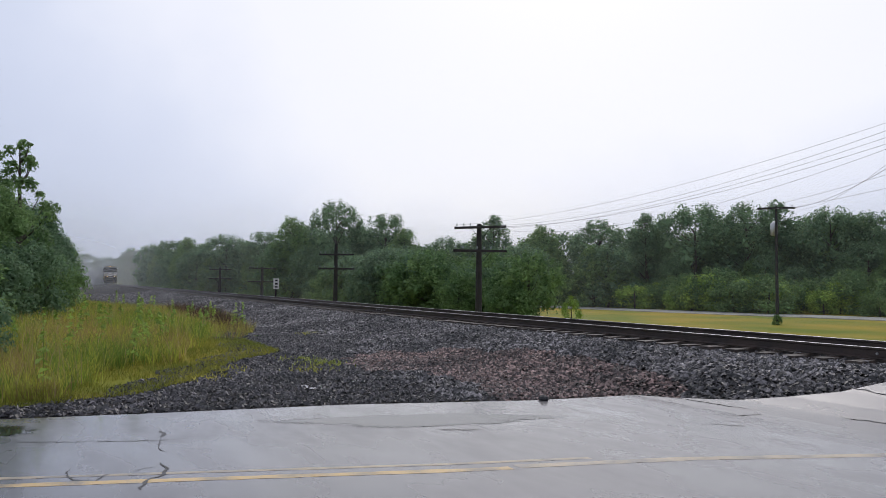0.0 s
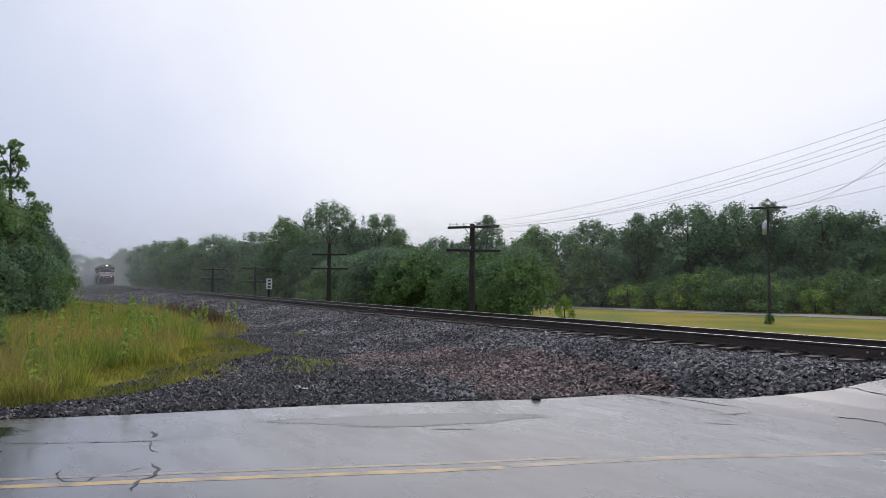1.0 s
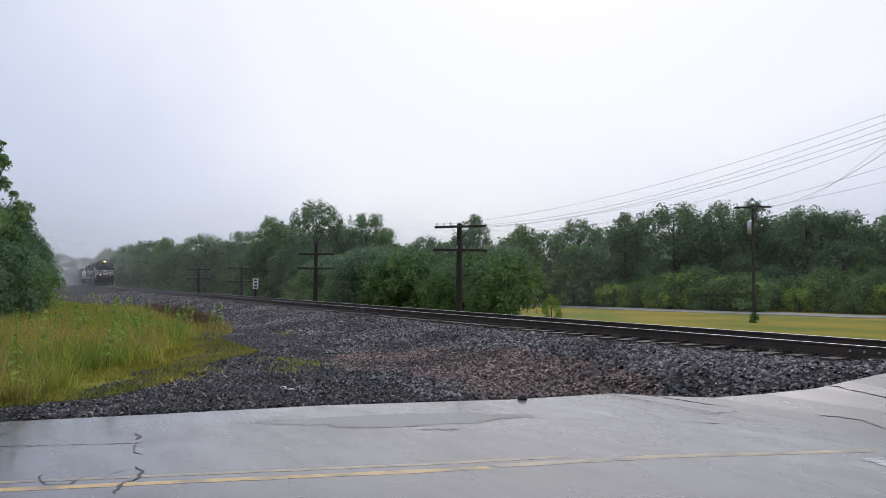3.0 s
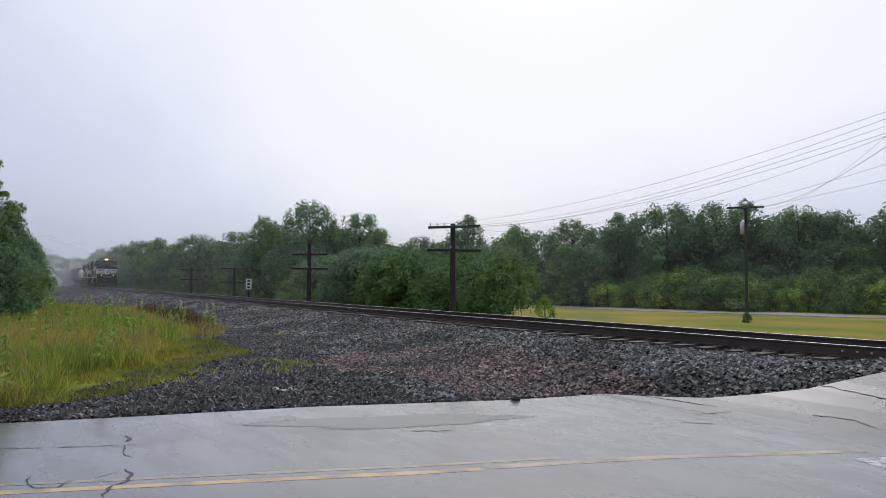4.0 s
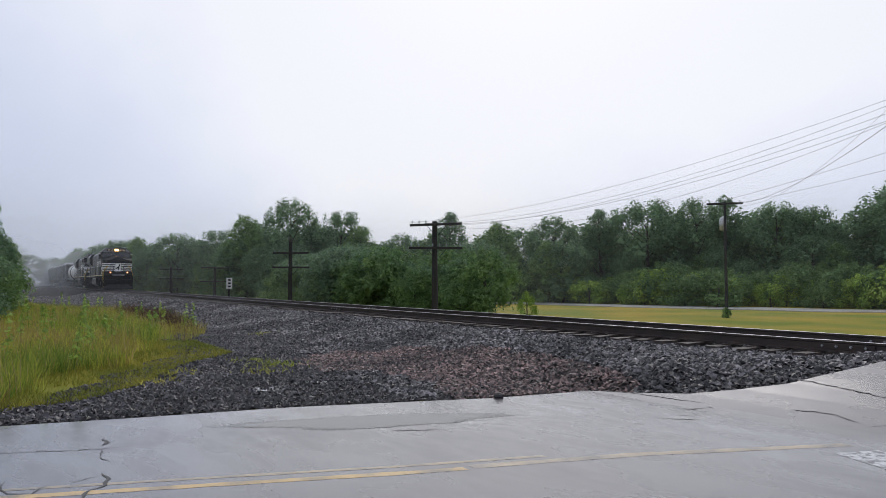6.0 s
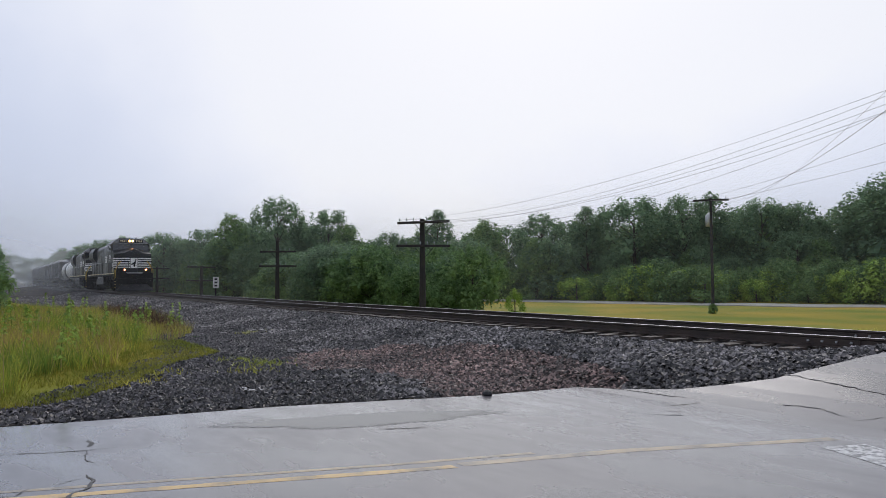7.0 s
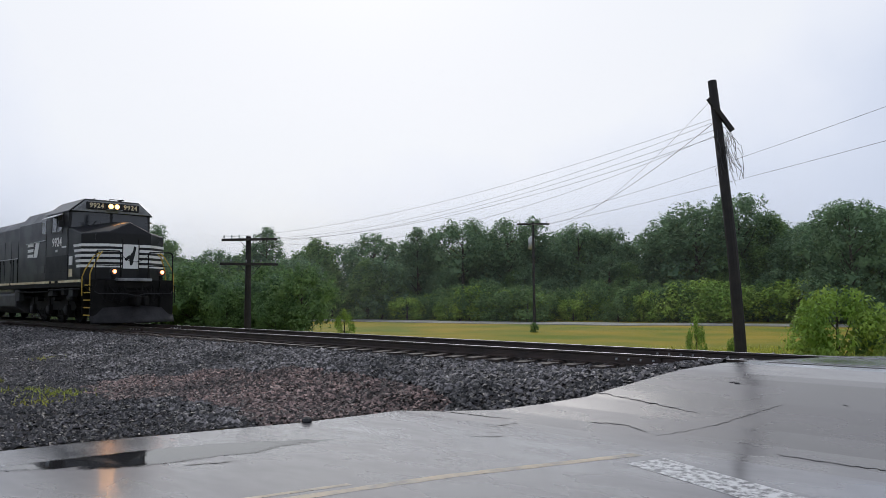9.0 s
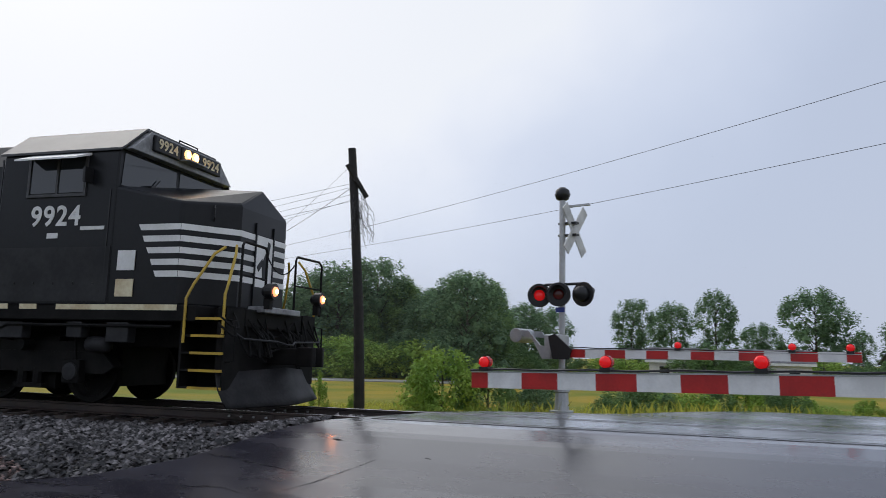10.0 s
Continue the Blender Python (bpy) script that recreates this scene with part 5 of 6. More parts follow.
def crossing_signal(x, y, z, arm_len, label, turn, lamps, arm_z, droop, gate_y, lit):
    """The mast stands at its own origin; the gate arm runs along +x."""
    ob = thing("crossing_signal", label, "crossing signal", "level crossing signals", m=pose(x, y, z, 0, 0, turn))
    part("mast", Shape().tube([(0, 0, 0.35), (0, 0, 4.35)], 0.065, 14), M_SILVER, ob, "galvanised steel mast", smooth=False)
    part("pedestal", Shape().lathe([(0, 0.24), (0.03, 0.24), (0.04, 0.15), (0.38, 0.13), (0.40, 0.16), (0.46, 0.16), (0.47, 0.07)], "z", (0, 0, 0), 12), M_SILVER, ob, "cast aluminium junction base")
    bell = part("bell", Shape().lathe([(4.33, 0.05), (4.37, 0.13), (4.46, 0.165), (4.56, 0.14), (4.62, 0.06)], "z", (0, 0, 0), 16), M_LAMPHOOD, ob, "black crossing bell", smooth=True)
    part("sign_bracket", Shape().box(0.0, 0.62, -0.03, 0.03, 4.18, 4.22), M_SILVER, ob)
    # crossbuck seen from behind, turned to the road
    for s in (-1, 1):
        board = part("crossbuck_board", Shape().box(-0.61, 0.61, -0.012 + 0.014 * s, 0.012 + 0.014 * s, -0.115, 0.115), M_SIGNW, ob, "white crossbuck board",
                     m=pose(0.22, 0.14, 3.72, 0, 0, 87) @ pose(0, 0, 0, 0, s * 50, 0))
    for zz in (3.6, 3.85):
        part("clamp", Shape().box(-0.09, 0.32, -0.02, 0.12, zz - 0.02, zz + 0.02), M_LAMPHOOD, ob)
    part("lamp_arm", Shape().tube([(-0.52, 0, 2.52), (-0.4, 0, 2.58), (0.4, 0, 2.58), (0.52, 0, 2.52)], 0.03, 8), M_LAMPHOOD, ob, "black lamp crossarm")
    face = -turn
    signal_lamp(ob, -0.50, -0.06, 2.36, face + 10, lit)
    signal_lamp(ob, 0.0, -0.16, 2.36, face + 4, False)
    signal_lamp(ob, 0.50, -0.06, 2.36, face + 155, False)
    part("notice_plate", Shape().box(-0.10, 0.10, -0.09, -0.075, 2.0, 2.1), material("blue_plate", (0.03, 0.06, 0.3), rough=0.4), ob, "small blue plate")
    mech = Shape().box(-0.30, 0.06, -0.22, 0.22, 1.05, 1.55)
    part("gate_mechanism", mech, M_SILVER, ob, "grey gate mechanism box", bevel=0.03)
    part("pivot_disc", Shape().lathe([(-0.30, 0.13), (-0.22, 0.15)], "y", (0.05, 0, 1.28), 16), M_LAMPHOOD, ob, "dark pivot plate")
    part("arm_bracket", Shape().prism([(0.0, 1.05), (0.36, 1.05), (0.42, 1.25), (0.05, 1.55), (-0.1, 1.5)], gate_y - 0.09, gate_y - 0.05), M_LAMPHOOD, ob, "dark arm bracket")
    for s in (-1, 1):
        part("counterweight_arm", Shape().prism([(-0.1, 1.30), (-0.35, 1.32), (-0.62, 1.62), (-0.98, 1.63), (-0.98, 1.52), (-0.55, 1.48), (-0.30, 1.05), (-0.1, 1.05)], 0.27 * s - 0.025, 0.27 * s + 0.025), M_SILVER, ob, "pale steel counterweight arm")
    part("counterweight", Shape().lathe([(-0.30, 0.15), (0.30, 0.15)], "y", (-0.92, 0, 1.52), 14), M_SILVER, ob, "stack of steel counterweight plates", bevel=0.01)
    gate_arm(ob, (0.25, gate_y, arm_z), arm_len - 0.25, lamps, droop)
    return ob


crossing_signal(-1.75, 15.7, 0.54, 5.4, "galvanised crossing signal with red lamps and lowered striped gate", -20.6, (0.15, 1.0, 2.9), 1.17, 0.008, -0.32, True)


def near_gate():
    ob = thing("crossing_gate", "lowered red and white striped gate arm with red lamps", "crossing gate", "level crossing signals", m=pose(-1.79 + 0.936 * 6.4, 8.3 - 0.351 * 6.4, 1.54, 0, 1.55, 159.4))
    gate_arm(ob, (0.0, 0.0, 0.0), 6.4, (0.17, 1.55, 2.95))
    part("post", Shape().tube([(0, 0.15, -1.6), (0, 0.15, 2.9)], 0.065, 12), M_SILVER, ob, "galvanised steel mast")
    part("mechanism", Shape().box(-0.3, 0.1, 0.05, 0.45, -0.35, 0.2), M_SILVER, ob, "grey gate mechanism box", bevel=0.02)
    part("pedestal", Shape().lathe([(-1.62, 0.24), (-1.58, 0.15), (-1.15, 0.13), (-1.1, 0.07)], "z", (0, 0.15, 0), 12), M_SILVER, ob, "cast junction base")


near_gate()


# ---- pale veils for haze and spray ----
# A see-through pale tint, fading upwards; whitens whatever lies behind the sheet.
def veil_material(name, amount, top, sides=(0.0, -95.0)):
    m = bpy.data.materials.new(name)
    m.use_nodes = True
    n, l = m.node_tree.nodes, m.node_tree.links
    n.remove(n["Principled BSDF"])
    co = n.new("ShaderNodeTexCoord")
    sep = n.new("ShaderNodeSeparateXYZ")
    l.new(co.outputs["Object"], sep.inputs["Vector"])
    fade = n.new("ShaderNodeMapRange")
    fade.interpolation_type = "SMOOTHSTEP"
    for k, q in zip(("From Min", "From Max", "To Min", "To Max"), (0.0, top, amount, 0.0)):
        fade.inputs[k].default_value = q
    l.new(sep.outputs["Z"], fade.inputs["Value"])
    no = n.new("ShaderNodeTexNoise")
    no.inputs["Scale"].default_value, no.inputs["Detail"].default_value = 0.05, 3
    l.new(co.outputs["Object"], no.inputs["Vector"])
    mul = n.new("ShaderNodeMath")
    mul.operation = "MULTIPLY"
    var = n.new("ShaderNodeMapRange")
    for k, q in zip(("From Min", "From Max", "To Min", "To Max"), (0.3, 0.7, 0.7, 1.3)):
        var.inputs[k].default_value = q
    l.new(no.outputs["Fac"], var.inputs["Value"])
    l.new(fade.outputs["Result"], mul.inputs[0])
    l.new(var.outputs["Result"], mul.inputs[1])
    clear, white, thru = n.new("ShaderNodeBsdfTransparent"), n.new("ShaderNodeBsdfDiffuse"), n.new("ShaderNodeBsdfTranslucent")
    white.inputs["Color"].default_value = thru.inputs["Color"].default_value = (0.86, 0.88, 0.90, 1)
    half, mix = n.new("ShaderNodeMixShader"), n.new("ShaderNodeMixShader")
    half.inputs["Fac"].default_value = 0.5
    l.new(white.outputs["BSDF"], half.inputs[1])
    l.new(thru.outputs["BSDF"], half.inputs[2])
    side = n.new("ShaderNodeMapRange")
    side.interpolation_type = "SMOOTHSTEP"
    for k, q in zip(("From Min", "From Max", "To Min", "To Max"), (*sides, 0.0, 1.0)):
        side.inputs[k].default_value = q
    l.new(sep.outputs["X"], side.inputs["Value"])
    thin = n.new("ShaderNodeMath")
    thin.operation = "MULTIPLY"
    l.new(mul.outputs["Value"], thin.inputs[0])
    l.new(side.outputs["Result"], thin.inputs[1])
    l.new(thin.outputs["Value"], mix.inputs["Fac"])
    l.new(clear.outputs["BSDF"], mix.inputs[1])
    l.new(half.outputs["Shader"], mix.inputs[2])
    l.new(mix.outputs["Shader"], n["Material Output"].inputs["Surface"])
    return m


SPRAY = veil_material("wheel_spray", 0.13, 2.4, (10.0, 9.0))


# ---- the train ----
def wheelset(name, x, parent, r=0.53):
    ax = part(name, Shape().tube([(0, -0.78, 0), (0, 0.78, 0)], 0.09, 10), M_GRIME, parent, "steel axle with two wheels", m=pose(x, 0, r))
    for s in (-1, 1):
        sh = Shape().lathe([(s * 0.66, r + 0.03), (s * 0.69, r + 0.03), (s * 0.70, r), (s * 0.79, r - 0.01), (s * 0.79, r - 0.09), (s * 0.74, r - 0.12), (s * 0.74, 0.16), (s * 0.80, 0.13), (s * 0.80, 0.0)], "y", (0, 0, 0), 28)
        part("wheel", sh, M_GRIME, ax, "dark steel wheel")
        part("hub", Shape().lathe([(s * 0.80, 0.11), (s * 0.84, 0.10), (s * 0.85, 0.03)], "y", (0, 0, 0), 12), M_GRIME, ax, "axle hub")
    return ax


def truck(parent, x, spread, name="truck"):
    """Side frames with springs, journal boxes and brake gear."""
    sh = Shape()
    for s in (-1, 1):
        y = s * 1.03
        a, b = x - spread - 0.75, x + spread + 0.75
        sh.prism([(a, 0.62), (a + 0.25, 0.85), (b - 0.25, 0.85), (b, 0.62), (b - 0.2, 0.5), (a + 0.2, 0.5)], y - 0.11, y + 0.11)
        sh.box(a + 0.1, b - 0.1, y - 0.05, y + 0.05, 0.85, 1.02)
        for k in (-0.5, 0.5):
            for j in (-0.16, 0.16):
                sh.tube([(x + k * spread + j, y + s * 0.05, 0.30), (x + k * spread + j, y + s * 0.05, 0.56)], 0.08, 8)
            sh.box(x + k * spread - 0.3, x + k * spread + 0.3, y - 0.1, y + 0.12, 0.24, 0.31)
            sh.lathe([(0.10 * s, 0.10), (0.34 * s, 0.10)], "y", (x + k * spread, y, 0.95), 10)
    a, b = x - spread - 0.45, x + spread + 0.45
    sh.box(a, b, -0.62, 0.62, 0.28, 1.15)
    for k in (-0.5, 0.5):
        for s in (-1, 1):
            sh.box(x + k * spread - 0.42, x + k * spread + 0.42, s * 0.86 - 0.1, s * 0.86 + 0.1, 0.22, 1.1)
    fr = part(name, sh, M_GRIME, parent, "grimy black truck side frames")
    for s in (-1, 1):
        for k in (-1, 0, 1) if spread > 1.4 else (-1, 1):
            part("journal_box", Shape().box(x + k * spread - 0.17, x + k * spread + 0.17, s * 1.19 - 0.08, s * 1.19 + 0.08, 0.34, 0.72), M_GRIME, fr, bevel=0.02)
            part("journal_cap", Shape().lathe([(s * 1.26, 0.15), (s * 1.30, 0.14), (s * 1.31, 0.08)], "y", (x + k * spread, 0, 0.53), 14), M_PANEL, fr, "round grey bearing cap")
    return fr


def on_bevel(u, side):
    """A point of the nose's slanting corner: u 0 at the side, 1 at the front."""
    return (-1.33 + 0.60 * u, side * (1.505 - 0.755 * u))


def locomotive(number, label):
    ob = thing("locomotive", label, "locomotive", "train")
    # platform and underframe
    part("frame", Shape().box(-21.2, -0.95, -1.50, 1.50, 1.36, 1.62).box(-20.6, -1.2, -0.7, 0.7, 0.95, 1.36), M_GRIME, ob, "black underframe and walkway", bevel=0.02)
    for s in (-1, 1):
        for a, b in ((-3.6, -1.3), (-4.35, -4.0), (-9.5, -4.6), (-15.2, -9.7), (-20.8, -15.4)):
            part("sill_stripe", Shape().box(a, b, s * 1.506 - 0.008, s * 1.506 + 0.008, 1.53, 1.62), M_CREAM, ob, "cream reflective sill stripe")
    # wide nose
    P = [(-2.65, 1.505), (-1.33, 1.505), (-0.73, 0.75)]
    tops = [3.56, 3.27, 3.33]
    vs = [(x, -y, 1.6) for x, y in P] + [(x, y, 1.6) for x, y in P[::-1]]
    vs += [(x, -y, z) for (x, y), z in zip(P, tops)] + [(x, y, z) for (x, y), z in list(zip(P, tops))[::-1]]
    vs += [(-0.80, 0, 3.72), (-2.65, 0, 3.86)]
    fs = [(i, i + 1, i + 7, i + 6) for i in range(5)] + [(6, 7, 13), (7, 8, 12, 13), (8, 9, 12), (9, 10, 13, 12), (10, 11, 13), (0, 5, 11, 13, 6), (0, 1, 2, 3, 4, 5)]
    part("nose", Shape().add(vs, fs), M_BLACK, ob, "wide black nose", bevel=0.045)
    # five stripes round the nose
    for k in range(5):
        z1 = 2.90 - k * 0.187
        z0, xs = z1 - 0.098, -2.12 + k * 0.085
        for s in (-1, 1):
            part("nose_stripe", Shape().add([(xs, s * 1.507, z1), (-1.33, s * 1.511, z1), (-1.33, s * 1.511, z0), (xs + 0.045, s * 1.507, z0)], [(0, 1, 2, 3)]), M_WHITE, ob, "white stripe")
            a, b = on_bevel(0.0, s), on_bevel(1.0, s)
            o = 0.006
            part("nose_stripe", Shape().add([(a[0] + o, a[1] + s * o, z1), (b[0] + o, b[1] + s * o, z1), (b[0] + o, b[1] + s * o, z0), (a[0] + o, a[1] + s * o, z0)], [(0, 1, 2, 3)]), M_WHITE, ob, "white stripe")
            part("nose_stripe", Shape().box(-0.73, -0.722, *sorted((s * 0.31, s * 0.75)), z0, z1), M_WHITE, ob, "white stripe")
    panel = part("nose_panel", Shape().box(-0.73, -0.718, -0.29, 0.29, 2.02, 2.90), M_WHITE, ob, "white front panel with a dark emblem shape")
    em = Shape().prism([(-0.02, 2.14), (0.06, 2.14), (0.14, 2.50), (0.05, 2.62), (-0.06, 2.42)], -0.719, -0.712, "x")
    em.prism([(0.05, 2.55), (0.14, 2.48), (0.20, 2.80), (0.12, 2.84)], -0.719, -0.712, "x").prism([(-0.22, 2.36), (-0.16, 2.28), (-0.02, 2.42), (-0.05, 2.52)], -0.719, -0.712, "x")
    part("emblem", em, M_BLACK, panel, "plain dark emblem")
    for s in (-1, 1):
        part("cabinet_window", Shape().box(-5.7, -5.2, s * 1.462 - 0.008, s * 1.462 + 0.008, 3.5, 4.0), M_GLASS, ob, "small dark window")
        part("cab_door_seam", Shape().box(-2.72, -2.70, s * 1.524 - 0.006, s * 1.524 + 0.006, 1.66, 3.5), M_LAMPHOOD, ob)
        part("cab_door_seam", Shape().box(-5.02, -4.99, s * 1.524 - 0.006, s * 1.524 + 0.006, 1.66, 4.1), M_LAMPHOOD, ob)
        for k in range(6):
            part("bolt_head", Shape().lathe([(s * 1.525, 0.022), (s * 1.54, 0.018)], "y", (-4.9 + k * 0.4, 0, 1.95), 6), M_LAMPHOOD, ob)
        part("nose_grab_iron", Shape().tube([(-1.0, s * 1.12, 3.0), (-0.97, s * 1.16, 3.05), (-0.97, s * 1.16, 3.2), (-1.0, s * 1.12, 3.25)], 0.012, 6), M_LAMPHOOD, ob)
        part("wiper_motor", Shape().box(-2.6, -2.48, s * 0.75 - 0.09, s * 0.75 + 0.09, 3.62, 3.70), M_LAMPHOOD, ob)
        part("mirror", Shape().box(-3.12, -3.08, *sorted((s * 1.53, s * 1.72)), 3.6, 3.85), M_LAMPHOOD, ob, "small black mirror")
    for y0 in (-0.31, 0.28):
        part("nose_door_jamb", Shape().box(-0.73, -0.70, y0, y0 + 0.03, 1.65, 3.1), M_BLACK, ob)
    # cab
    prof = [(-1.52, 1.6), (-1.52, 4.16), (-1.0, 4.62), (1.0, 4.62), (1.52, 4.16), (1.52, 1.6)]
    part("cab", Shape().prism(prof, -5.0, -2.6, "x"), M_BLACK, ob, "black crew cab", bevel=0.03)
    part("cab_roof", Shape().prism([(-1.56, 4.15), (-1.0, 4.625), (1.0, 4.625), (1.56, 4.15), (1.56, 4.19), (1.0, 4.67), (-1.0, 4.67), (-1.56, 4.19)], -5.05, -2.52, "x"), M_ROOFW, ob, "wet roof with a pale sheen")
    for s in (-1, 1):
        ws = part("windshield", Shape().add([(-2.59, s * 0.05, 3.70), (-2.59, s * 1.44, 3.58), (-2.59, s * 1.40, 4.14), (-2.59, s * 0.05, 4.20)], [(0, 1, 2, 3)]), M_GLASS, ob, "dark windshield glass")
        part("wiper", Shape().tube([(-2.56, s * 0.8, 3.58), (-2.55, s * 0.55, 3.85)], 0.012, 5), M_LAMPHOOD, ws)
        win = part("side_window", Shape().box(-4.38, -3.24, s * 1.522 - 0.01, s * 1.522 + 0.01, 3.47, 4.14), M_GLASS, ob, "dark sliding side window")
        fr = Shape().box(-4.42, -3.20, s * 1.53 - 0.02, s * 1.53 + 0.02, 3.40, 3.45).box(-4.42, -4.37, s * 1.53 - 0.02, s * 1.53 + 0.02, 3.45, 4.14)
        fr.box(-3.25, -3.20, s * 1.53 - 0.02, s * 1.53 + 0.02, 3.45, 4.14).box(-3.82, -3.78, s * 1.53 - 0.02, s * 1.53 + 0.02, 3.45, 4.14)
        part("window_frame", fr, M_PLOW, win, "grey aluminium window frame")
        part("sun_visor", Shape().prism([(s * 1.53, 4.09), (s * 1.53, 4.13), (s * 1.86, 3.99), (s * 1.86, 3.96)], -4.42, -3.15, "x"), M_WHITE, win, "pale drip visor")
        board = part("number_board", Shape().box(-2.62, -2.36, *sorted((s * 0.28, s * 0.98)), 4.28, 4.56), M_BLACK, ob, "black lettered number board", bevel=0.02)
        if number:
            part("number", text_mesh("number", number, 0.24, M_CREAM), M_CREAM, board, "pale road number", m=pose(-2.355, s * 0.63, 4.42, 90, 0, 90))
            side = text_mesh("road_number", number, 0.47, M_WHITE)
            part("road_number", side, M_WHITE, ob, "white road number", m=pose(-3.78, s * 1.527, 3.06, 90, 0, 0 if s < 0 else 180))
        else:
            part("road_number", Shape().box(-4.25, -3.3, s * 1.522 - 0.006, s * 1.522 + 0.006, 2.92, 3.2), M_WHITE, ob, "white marking bar")
        part("owner_mark", Shape().box(-3.92, -3.70, s * 1.522 - 0.006, s * 1.522 + 0.006, 2.70, 2.79), M_WHITE, ob, "small white marking bar")
        part("grab_mark", Shape().box(-3.25, -2.78, s * 1.522 - 0.01, s * 1.522 + 0.01, 2.83, 2.89), M_WHITE, ob, "white marking bar")
        for z0, z1 in ((2.16, 2.48), (1.74, 2.02)):
            part("door_plate", Shape().box(-2.46, -2.13, s * 1.522 - 0.008, s * 1.522 + 0.008, z0, z1), M_WHITE if z0 > 2 else M_CREAM, ob, "white reflective plate")
        for k in range(2):
            part("louvre", Shape().box(-6.55 + k * 0.8, -6.1 + k * 0.8, s * 1.462 - 0.006, s * 1.462 + 0.006, 1.95, 2.25), M_PLOW, ob, "small louvred vent")
    # Wet sheen of the brow is put into its pale grey colour.
    part("brow", Shape().prism([(-1.46, 4.19), (-1.0, 4.60), (1.0, 4.60), (1.46, 4.19)], -2.60, -2.42, "x"), M_BROW, ob, "brow panel above the windshield, greyed for its wet sheen", bevel=0.01)
    hl = part("headlight_housing", Shape().box(-2.62, -2.34, -0.26, 0.26, 4.29, 4.56), M_LAMPHOOD, ob, "twin headlight housing", bevel=0.03)
    for s in (-1, 1):
        part("headlight", Shape().lathe([(-2.34, 0.095), (-2.32, 0.09), (-2.31, 0.05)], "x", (0, s * 0.115, 4.43), 18), M_HEAD, hl, "lit warm headlight", smooth=True)
        lamp_bulb = Shape().lathe([(-2.31, 0.052), (-2.30, 0.047), (-2.295, 0.02)], "x", (0, s * 0.115, 4.43), 12).mesh("bulb", M_BULB)
        part("headlight_bulb", lamp_bulb, M_BULB, hl, "bright bulb of the headlight")
    # Added ledge: blocks the headlights' steep spill onto the nose.
    part("headlight_spill_shield", Shape().box(-2.40, -2.18, -0.27, 0.27, 4.285, 4.305), M_BROW, hl, "added grey ledge that keeps headlight spill off the nose")
    part("horn", Shape().tube([(-3.2, 0.5, 4.66), (-3.2, 0.5, 4.76), (-2.8, 0.5, 4.76)], 0.035, 8), M_GRIME, ob)
    part("roof_rail", Shape().tube([(-2.55, -0.1, 4.62), (-2.55, -0.1, 4.72), (-2.55, 0.45, 4.72), (-2.55, 0.45, 4.62)], 0.014, 6), M_GRIME, ob)
    part("antenna", Shape().tube([(-3.6, -0.5, 4.66), (-3.4, -0.5, 4.74), (-2.9, -0.5, 4.75)], 0.014, 6), M_GRIME, ob)
    # equipment cabinet, hood, radiators
    part("equipment_cabinet", Shape().prism([(-1.46, 1.6), (-1.46, 4.0), (-1.1, 4.48), (1.1, 4.48), (1.46, 4.0), (1.46, 1.6)], -8.6, -5.0, "x"), M_BLACK, ob, "black equipment cabinet behind the cab", bevel=0.03)
    part("hood", Shape().prism([(-1.12, 1.6), (-1.12, 4.05), (-0.8, 4.4), (0.8, 4.4), (1.12, 4.05), (1.12, 1.6)], -17.0, -8.6, "x"), M_BLACK, ob, "long black engine hood", bevel=0.03)
    part("radiator", Shape().prism([(-1.42, 3.25), (-1.46, 3.9), (-1.2, 4.34), (1.2, 4.34), (1.46, 3.9), (1.42, 3.25), (1.14, 2.9), (1.14, 1.6), (-1.14, 1.6), (-1.14, 2.9)], -20.6, -17.0, "x"), M_BLACK, ob, "overhanging black radiator section", bevel=0.03)
    part("exhaust", Shape().box(-11.2, -10.2, -0.4, 0.4, 4.4, 4.6), M_GRIME, ob, "exhaust stack housing", bevel=0.04)
    for s in (-1, 1):
        for k in range(8):
            a = -16.8 + k * 1.0
            dr = part("hood_door", Shape().box(a, a + 0.92, s * 1.125 - 0.012, s * 1.125 + 0.012, 1.75, 3.5), M_BLACK, ob, bevel=0.008)
            part("latch", Shape().box(a + 0.78, a + 0.84, s * 1.14 - 0.012, s * 1.14 + 0.012, 2.5, 2.7), M_GRIME, dr)
        # owner's emblem as plain slanting shapes
        y = s * 1.474
        for z in (2.62, 2.84, 3.06):
            part("emblem_bar", Shape().box(-7.4, -6.7, y - 0.005, y + 0.005, z, z + 0.12), M_WHITE, ob, "white emblem bar")
        part("emblem_shape", Shape().prism([(-6.65, 2.6), (-6.2, 2.6), (-5.95, 3.2), (-6.4, 3.2)], y - 0.005, y + 0.005, "y"), M_WHITE, ob, "white slanting emblem shape")
        # walkway rail
        posts = [-19.5, -17.5, -15.4, -13.3, -11.2, -9.3, -8.7]
        rail = part("walkway_rail", Shape().tube([(x, s * 1.47, 2.65) for x in [-20.6] + posts], 0.018, 6), M_SILVER, ob, "pale walkway handrail")
        for x in posts:
            part("stanchion", Shape().tube([(x, s * 1.47, 1.62), (x, s * 1.47, 2.65)], 0.016, 6), M_GRIME, rail)
        part("grab_line", Shape().tube([(-7.6, s * 1.49, 3.18), (-5.05, s * 1.53, 3.22)], 0.02, 6), M_SILVER, ob, "pale grab rail")
        # rear steps
        for k in range(4):
            part("rear_step", Shape().box(-21.4, -20.8, *sorted((s * 1.2, s * 1.5)), 0.42 + k * 0.27, 0.45 + k * 0.27), M_GRIME, ob)
